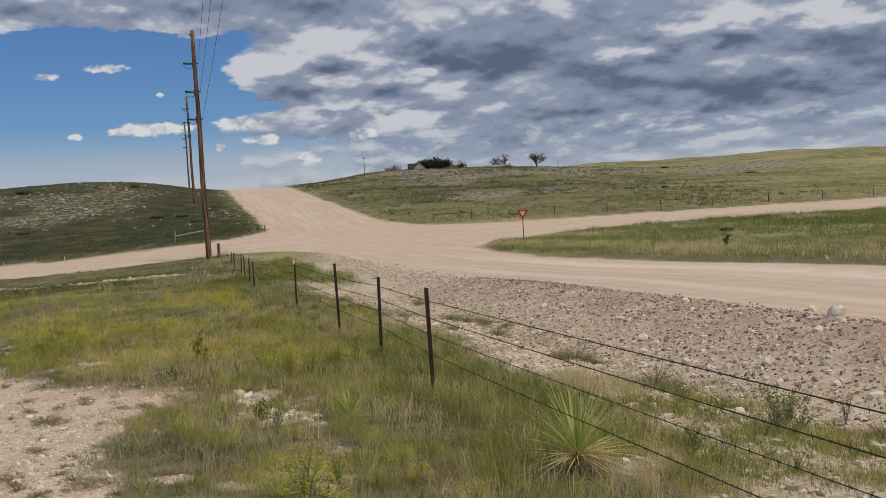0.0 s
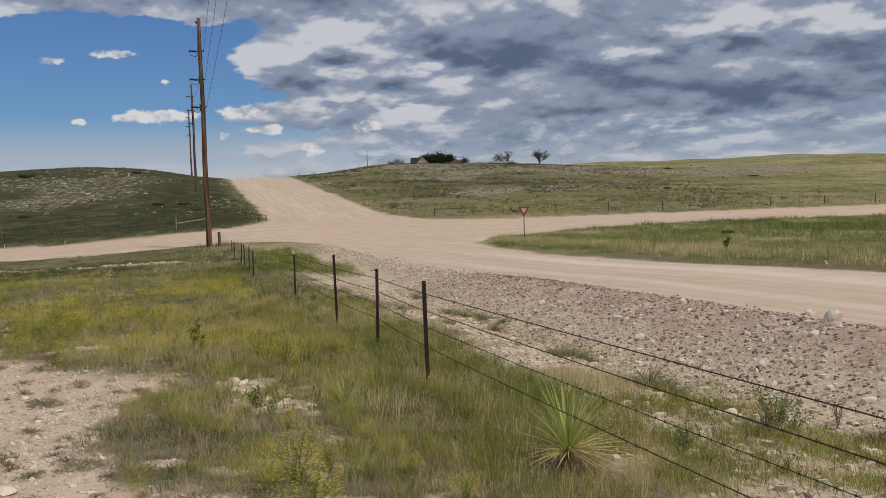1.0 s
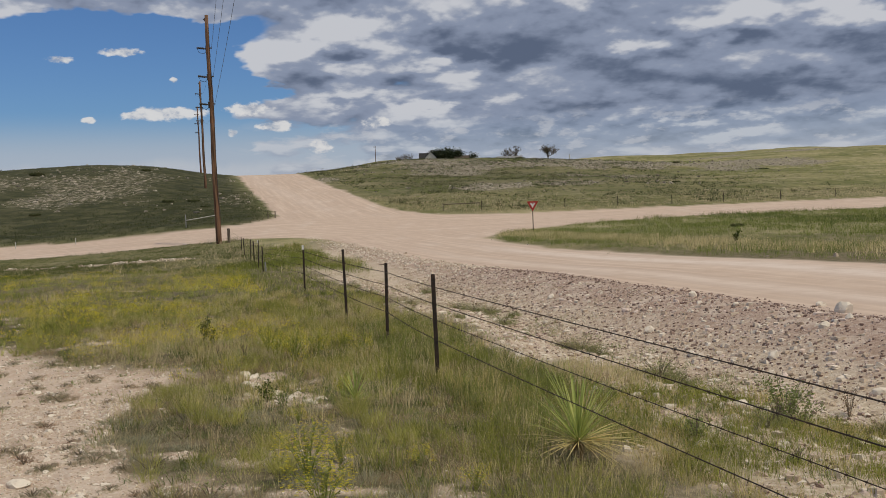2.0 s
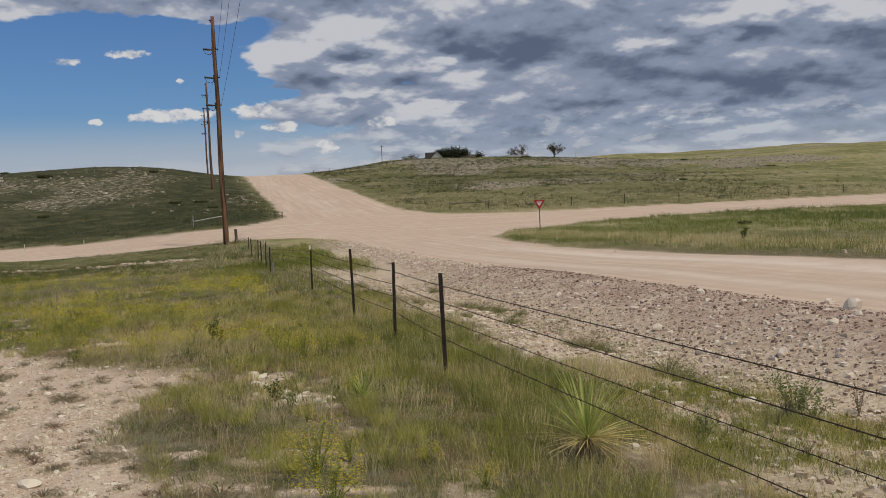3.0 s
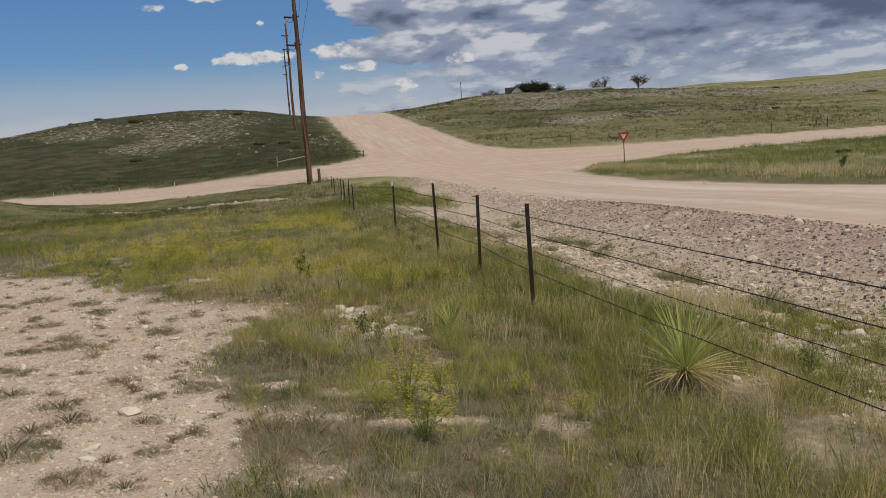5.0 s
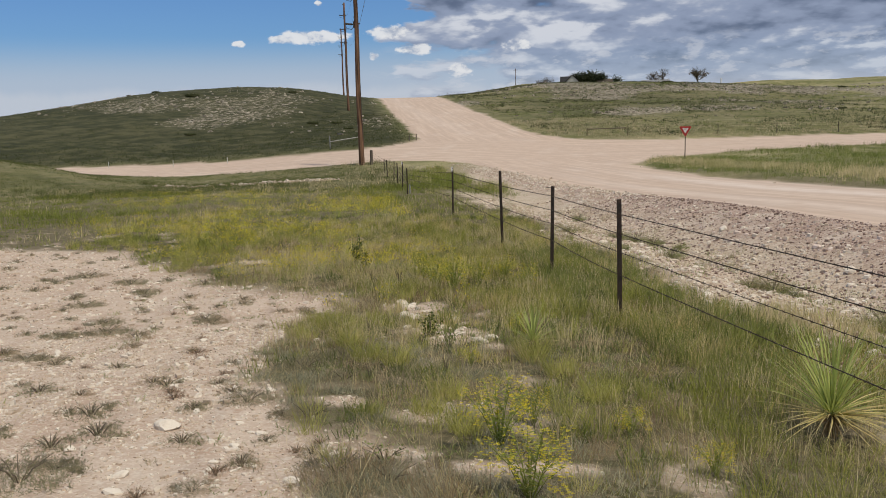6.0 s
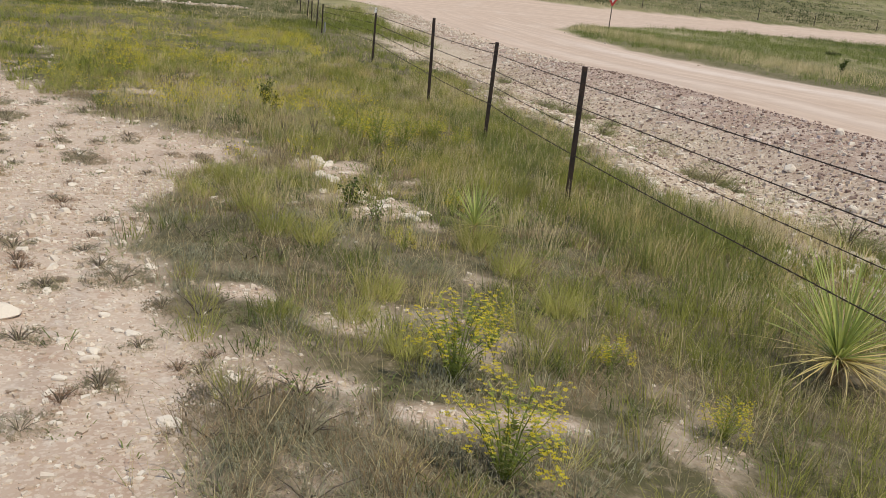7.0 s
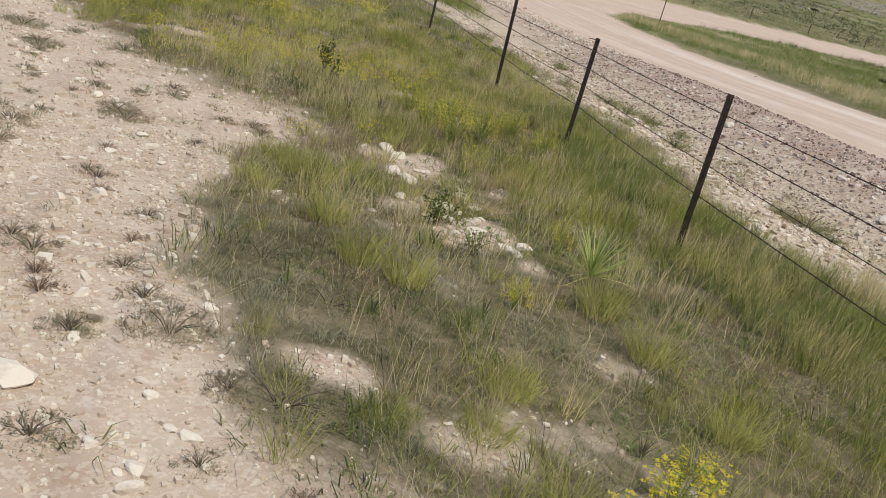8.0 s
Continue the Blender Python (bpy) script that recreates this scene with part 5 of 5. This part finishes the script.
SLABS, LUMPS = stone_shapes(7, .28, "stone", 300), stone_shapes(7, .55, "stone", 320)
x, y = scatter(1100, -7.5, -1.0, 4.2, 15, lambda a, b: bare_soil(a, b))
strew_stones(SLABS, x[:110], y[:110], .045 + .085 * rng.uniform(0, 1, 110) ** 2, "small flat pale limestone slab on bare soil", "rocks on the bare soil")
x, y = scatter(900, 1.2, 6.5, 4.0, 22, lambda a, b: shoulder(a, b) * sm(uv(a, b)[0], 7, 3))
strew_stones(LUMPS, x[:90], y[:90], .09 + .13 * rng.uniform(0, 1, 90) ** 2, "pale broken limestone lump in the roadside ditch", "rocks on the road shoulder")
x, y = scatter(500, 4.5, 9.0, 6.0, 24, lambda a, b: shoulder(a, b))
strew_stones(stone_shapes(5, .5, "pink", 340), x[:50], y[:50], .09 + .12 * rng.uniform(0, 1, 50) ** 2, "pinkish broken stone on the road shoulder", "rocks on the road shoulder")


def leafy_bush(x, y, h, spread, stems, leaf, mat, label, seed):
    """Thin branching stems set with small oval leaves."""
    ob = thing("leafy_weed", x, y, label, "weed", "weeds among the grass")
    r = random.Random(seed)
    wood_bm, leaf_bm = bmesh.new(), bmesh.new()
    for _ in range(stems):
        a = r.uniform(0, math.tau)
        tip = Vector((spread * math.cos(a) * r.uniform(.2, 1), spread * math.sin(a) * r.uniform(.2, 1), h * r.uniform(.5, 1)))
        path = [Vector((0, 0, -.03)), tip * .45 + Vector((0, 0, h * .10)), tip]
        tube(wood_bm, path, [.004, .003, .0015], 4, False)
        for _ in range(int(46 * h / .45)):
            t = r.uniform(.2, 1)
            p = path[0].lerp(path[1], t / .5) if t < .5 else path[1].lerp(path[2], (t - .5) * 2)
            p = p + Vector((r.gauss(0, .022), r.gauss(0, .022), r.gauss(0, .015)))
            d = Vector((r.gauss(0, 1), r.gauss(0, 1), r.gauss(.3, .6))).normalized()
            q = d.orthogonal().normalized()
            q.rotate(Matrix.Rotation(r.uniform(0, 6.3), 3, d))
            ln = leaf * r.uniform(.6, 1.2)
            if q.cross(d).dot(TO_LIGHT) < 0:
                q = -q
            leaf_bm.faces.new([leaf_bm.verts.new(v) for v in (p, p + d * ln * .5 + q * ln * .3, p + d * ln, p + d * ln * .5 - q * ln * .3)])
    part("stem", wood_bm, "stalk", ob)["kind"] = "stuff"
    part("foliage", leaf_bm, mat, ob)["kind"] = "stuff"


leafy_bush(3.34, 8.30, .52, .34, 15, .030, "weed", "airy green leafy bush in the stony ditch", 1)
leafy_bush(3.62, 8.55, .36, .24, 9, .028, "weed", "airy green leafy bush in the stony ditch", 2)
leafy_bush(4.45, 9.30, .42, .22, 7, .022, "rust", "thin reddish twiggy weed on the shoulder", 3)
leafy_bush(-4.25, 14.2, .52, .20, 9, .034, "shade_grass", "dark green leafy weed in the meadow", 4)
leafy_bush(-4.05, 13.9, .36, .16, 7, .032, "shade_grass", "dark green leafy weed in the meadow", 5)
leafy_bush(-2.05, 8.95, .26, .16, 9, .030, "shade_grass", "dark round-leaved weed beside stony soil", 6)
leafy_bush(-1.75, 8.35, .20, .14, 7, .028, "weed", "dark round-leaved weed beside stony soil", 7)
leafy_bush(-1.55, 5.15, .12, .16, 7, .020, "weed", "low leafy weed on stony soil", 8)
leafy_bush(2.05, 6.95, .30, .16, 7, .026, "weed", "green leafy weed below the wire", 9)
leafy_bush(14.2, 42.0, .75, .28, 8, .055, "shade_grass", "dark leafy weed on the island edge", 10)

# ================= far fences, stakes, gate =================
def wood_post(name, x, y, h, r, label, group, mat="old_wood"):
    bm = bmesh.new()
    tube(bm, [(0, 0, -.3), (.01, 0, h * .5), (.02, .01, h)], [r, r * .95, r * .9], 8)
    ob = part(name, bm, mat)
    ob.matrix_basis = pose(x, y, float(height(x, y)))
    return tagged(ob, label, "fence post", group)


def build_far_fence(name, places, h, label, rails=0):
    fence = thing(name, *places[0], label, "fence")
    fence.matrix_basis = Matrix()
    for x, y in places:
        bm = bmesh.new()
        tube(bm, [(0, 0, -.3), (0, 0, h)], [.045, .040], 7)
        ob = part("fence_post", bm, "old_wood", fence)
        ob.matrix_basis = pose(x, y, float(height(x, y)))
    for k in range(3):
        bm = bmesh.new()
        pts = [(x, y, float(height(x, y)) + h * (.9 - .25 * k)) for x, y in places]
        tube(bm, pts, .006, 4)
        part("fence_wire", bm, "wire", fence)


build_far_fence("far_roadside_fence", [(3.5, 98.0), (13.4, 99.5), (20.0, 101.3), (27, 103.2), (34, 105.3), (42, 107.7), (50.1, 110.2), (58, 112.6), (66, 115.0), (74, 117.4)], 1.15,
                "thin wire fence on short wooden posts along the far road")
build_far_fence("hillcrest_fence", [(-33 + 3.0 * k, 193 + 4.5 * k) for k in range(6)], 1.2, "old wire fence on wooden posts at the road crest")


def build_brace():
    g = [(-1.0, 98.4), (3.3, 98.0)]
    ob = thing("corner_brace", *g[1], "wooden corner brace of the far roadside fence", "fence brace")
    ob.matrix_basis = Matrix()
    bm = bmesh.new()
    z = float(height(*g[1]))
    tube(bm, [(g[0][0], g[0][1], z + .85), (g[1][0], g[1][1], z + .9)], [.06, .06], 7)
    part("brace_rail", bm, "stalk", ob)
    bm = bmesh.new()
    tube(bm, [(g[0][0], g[0][1], z - .5), (g[0][0], g[0][1], z + 1.0)], [.06, .05], 7)
    part("brace_post", bm, "stalk", ob)


build_brace()


def build_gate():
    """The pale pipe brace beside the left branch of the road."""
    ob = thing("pipe_brace", -26.6, 86.0, "pale metal pipe gate brace beside the road", "gate brace")
    ob.matrix_basis = Matrix()
    a, b = (-27.6, 86.6), (-24.6, 87.8)
    za, zb = float(height(*a)), float(height(*b))
    for (x, y), z in ((a, za), (b, zb)):
        bm = bmesh.new()
        tube(bm, [(x, y, z - .3), (x, y, z + 1.35)], [.05, .05], 8)
        part("pipe_post", bm, "galv", ob)
    bm = bmesh.new()
    tube(bm, [(*a, za + .75), (*b, zb + .95)], [.05, .05], 8)
    part("pipe_rail", bm, "galv", ob)


build_gate()
for x, y in ((-20.5, 93.2), (-20.0, 94.6)):
    wood_post("road_stake", x, y, .75, .06, "short dark stake at the road corner", "stakes at the road corner")
for x, y in ((-41, 78), (-36, 79.5), (-47, 76.5)):
    wood_post("marker_post", x, y, .6, .035, "small pale marker post in the roadside grass", "marker posts by the left road", "siding")

# ================= farm on the rise =================
def gabled(ob, w_, d_, eave, ridge, wall, roof):
    """Walls with gables toward -y and a roof with eaves."""
    bm = bmesh.new()
    f = [(-w_ / 2, 0), (w_ / 2, 0), (w_ / 2, eave), (0, ridge), (-w_ / 2, eave)]
    a = [bm.verts.new((x, -d_ / 2, z)) for x, z in f]
    b = [bm.verts.new((x, d_ / 2, z)) for x, z in f]
    bm.faces.new(a), bm.faces.new(b[::-1])
    for k in range(5):
        bm.faces.new((a[k], b[k], b[(k + 1) % 5], a[(k + 1) % 5]))
    bmesh.ops.recalc_face_normals(bm, faces=bm.faces)
    part("wall", bm, wall, ob)
    for sd in (-1, 1):
        bm = bmesh.new()
        p, q = Vector((0, 0, ridge + .15)), Vector((sd * (w_ / 2 + .45), 0, eave - .25))
        for yy in (-d_ / 2 - .4, d_ / 2 + .4):
            for v in (p, q):
                for t in (0, .18):
                    bm.verts.new((v.x, yy, v.z + t))
        bmesh.ops.convex_hull(bm, input=bm.verts)
        part("roof_slope", bm, roof, ob)


def opening(ob, name, x, y, z, w_, h_, mat="dark"):
    bm = bmesh.new()
    box(bm, 0, 0, 0, w_ + .2, .08, h_ + .2)
    fr = part(name, bm, "siding", ob)
    fr.matrix_basis = pose(x, y, z)
    bm = bmesh.new()
    box(bm, 0, -.05, 0, w_, .05, h_)
    part("pane", bm, mat, fr)


def build_farm():
    z = float(height(-11, 372)) - .2
    house = thing("farmhouse", -11.3, 374, "dark weathered farmhouse with a dark shingle roof on the rise", "house", z=z, turn=90)
    gabled(house, 5.0, 4.4, 2.4, 4.6, "bark", "roof")
    wing = thing("gabled_porch_wing", -8.6, 370.6, "small white gabled wing of the farmhouse", "house", z=z)
    gabled(wing, 4.8, 4.0, 2.6, 5.0, "siding", "roof")
    opening(wing, "window", -.9, -2.02, 1.4, .7, 1.0)
    opening(wing, "window", .9, -2.02, 1.4, .7, 1.0)
    for x in (-1.3, .4):
        opening(house, "window", -3.27, x, 1.5, .9, 1.1)
        house.children[-1].matrix_basis = pose(-3.27, x, 1.5, 0, 0, -90)
    shed = thing("farm_shed", 5.0, 372, "weathered brown farm shed beside the trees", "shed", z=float(height(6.5, 372)) - .2)
    gabled(shed, 5, 6, 1.6, 3.0, "bark", "bark")
    shed.matrix_basis = pose(5.0, 372, float(height(5.0, 372)) - .2, 0, 0, 90)
    barn = thing("low_barn", 26.0, 374, "long low dark barn with a pale metal roof", "barn", z=float(height(26, 374)) - .3)
    gabled(barn, 8, 10.5, 1.7, 3.0, "bark", "galv")
    barn.matrix_basis = pose(26, 374, float(height(26, 374)) - .3, 0, 0, 84)
    mast = thing("distant_pole", -33.0, 372, "thin distant wooden pole on the skyline", "utility pole")
    bm = bmesh.new()
    tube(bm, [(0, 0, -1), (0, 0, 8.5)], [.16, .11], 7)
    part("shaft", bm, "wood", mast)
    bm = bmesh.new()
    box(bm, 0, 0, 7.9, 1.9, .12, .14)
    part("crossarm", bm, "wood", mast)
    tank = wood_post("white_pipe", 52.0, 368, 2.2, .22, "white standing pipe on the skyline", "", "white")
    tank["category"] = "pipe"


build_farm()


def build_tree(x, y, h, spread, mat, leaves, size, label, seed, bare=False, low=.25):
    tree = thing("tree", x, y, label, "tree", "trees round the farm", z=float(height(x, y)) - .3)
    r = random.Random(seed)
    bm, tips = bmesh.new(), []

    def limb(p, d, ln, rad, level):
        q = p + d * ln * .5 + Vector((r.gauss(0, .05), r.gauss(0, .05), 0)) * ln
        e = p + d * ln
        tube(bm, [p, q, e], [rad, rad * .8, rad * .55], 6 if level < 2 else 4, False)
        if level >= 3:
            tips.append((e, d))
            return
        for _ in range(r.choice((3, 4)) if level else 5):
            nd = (d + Vector((r.gauss(0, .6), r.gauss(0, .6), r.uniform(-.1, .35))) * (1.0 if level else spread)).normalized()
            limb(p + (e - p) * r.uniform(.6, 1), nd, ln * (r.uniform(.75, 1.05) if bare else r.uniform(.55, .75)), rad * .55, level + 1)
            tips.append((e, nd))
    limb(Vector((0, 0, 0)), Vector((.03, 0, 1)), h * (.22 if bare else .30 + low * .2), h * .030, 0)
    part("trunk", bm, "bark", tree)
    crown = bmesh.new()
    for _ in range(leaves):
        e, d = tips[r.randrange(len(tips))]
        p = e + Vector((r.gauss(0, 1), r.gauss(0, 1), r.gauss(0, .8))) * size * (.25 if bare else 2.0)
        dd = (d * (1.8 if bare else .3) + Vector((r.gauss(0, 1), r.gauss(0, 1), r.gauss(0, 1) + (.4 if bare else 0)))).normalized()
        sd = dd.orthogonal().normalized() * size * (.035 if bare else .45)
        sd.rotate(Matrix.Rotation(r.uniform(0, 6.3), 3, dd))
        ln = size * (2.2 if bare else 1.0)
        at = p + dd * ln * .45 if bare else p
        crown.faces.new([crown.verts.new(v) for v in (at - dd * ln * .5, at + sd, at + dd * ln * .5, at - sd)])
    part("crown", crown, mat, tree)


build_tree(-5.5, 372, 7.8, 1.3, "evergreen", 2600, .55, "dark green leafy tree beside the farmhouse", 1)
build_tree(-1.5, 373, 7.8, 1.2, "evergreen", 2400, .55, "dark green leafy tree beside the farmhouse", 2)
build_tree(2.6, 373, 7.2, 1.2, "evergreen", 2400, .55, "dark green leafy tree beside the shed", 3)
build_tree(-8.0, 376, 8.2, 1.4, "twig", 2000, .6, "grey half-bare tree behind the farmhouse", 4, True)
build_tree(10.0, 372, 5.5, 1.2, "evergreen", 700, .4, "small dark tree beside the farm track", 5)
build_tree(28.5, 378, 11.5, 2.2, "twig", 2200, .7, "bare grey spreading tree behind the barn", 6, True)
build_tree(43.0, 372, 10.8, 3.2, "twig", 2200, .7, "bare grey spreading tree on the rise", 7, True)
build_tree(-19.0, 374, 7.0, 1.6, "twig", 900, .5, "low bare grey tree at the farm edge", 8, True)
build_tree(-22.5, 375, 6.4, 1.6, "twig", 800, .5, "low bare grey tree at the farm edge", 9, True)
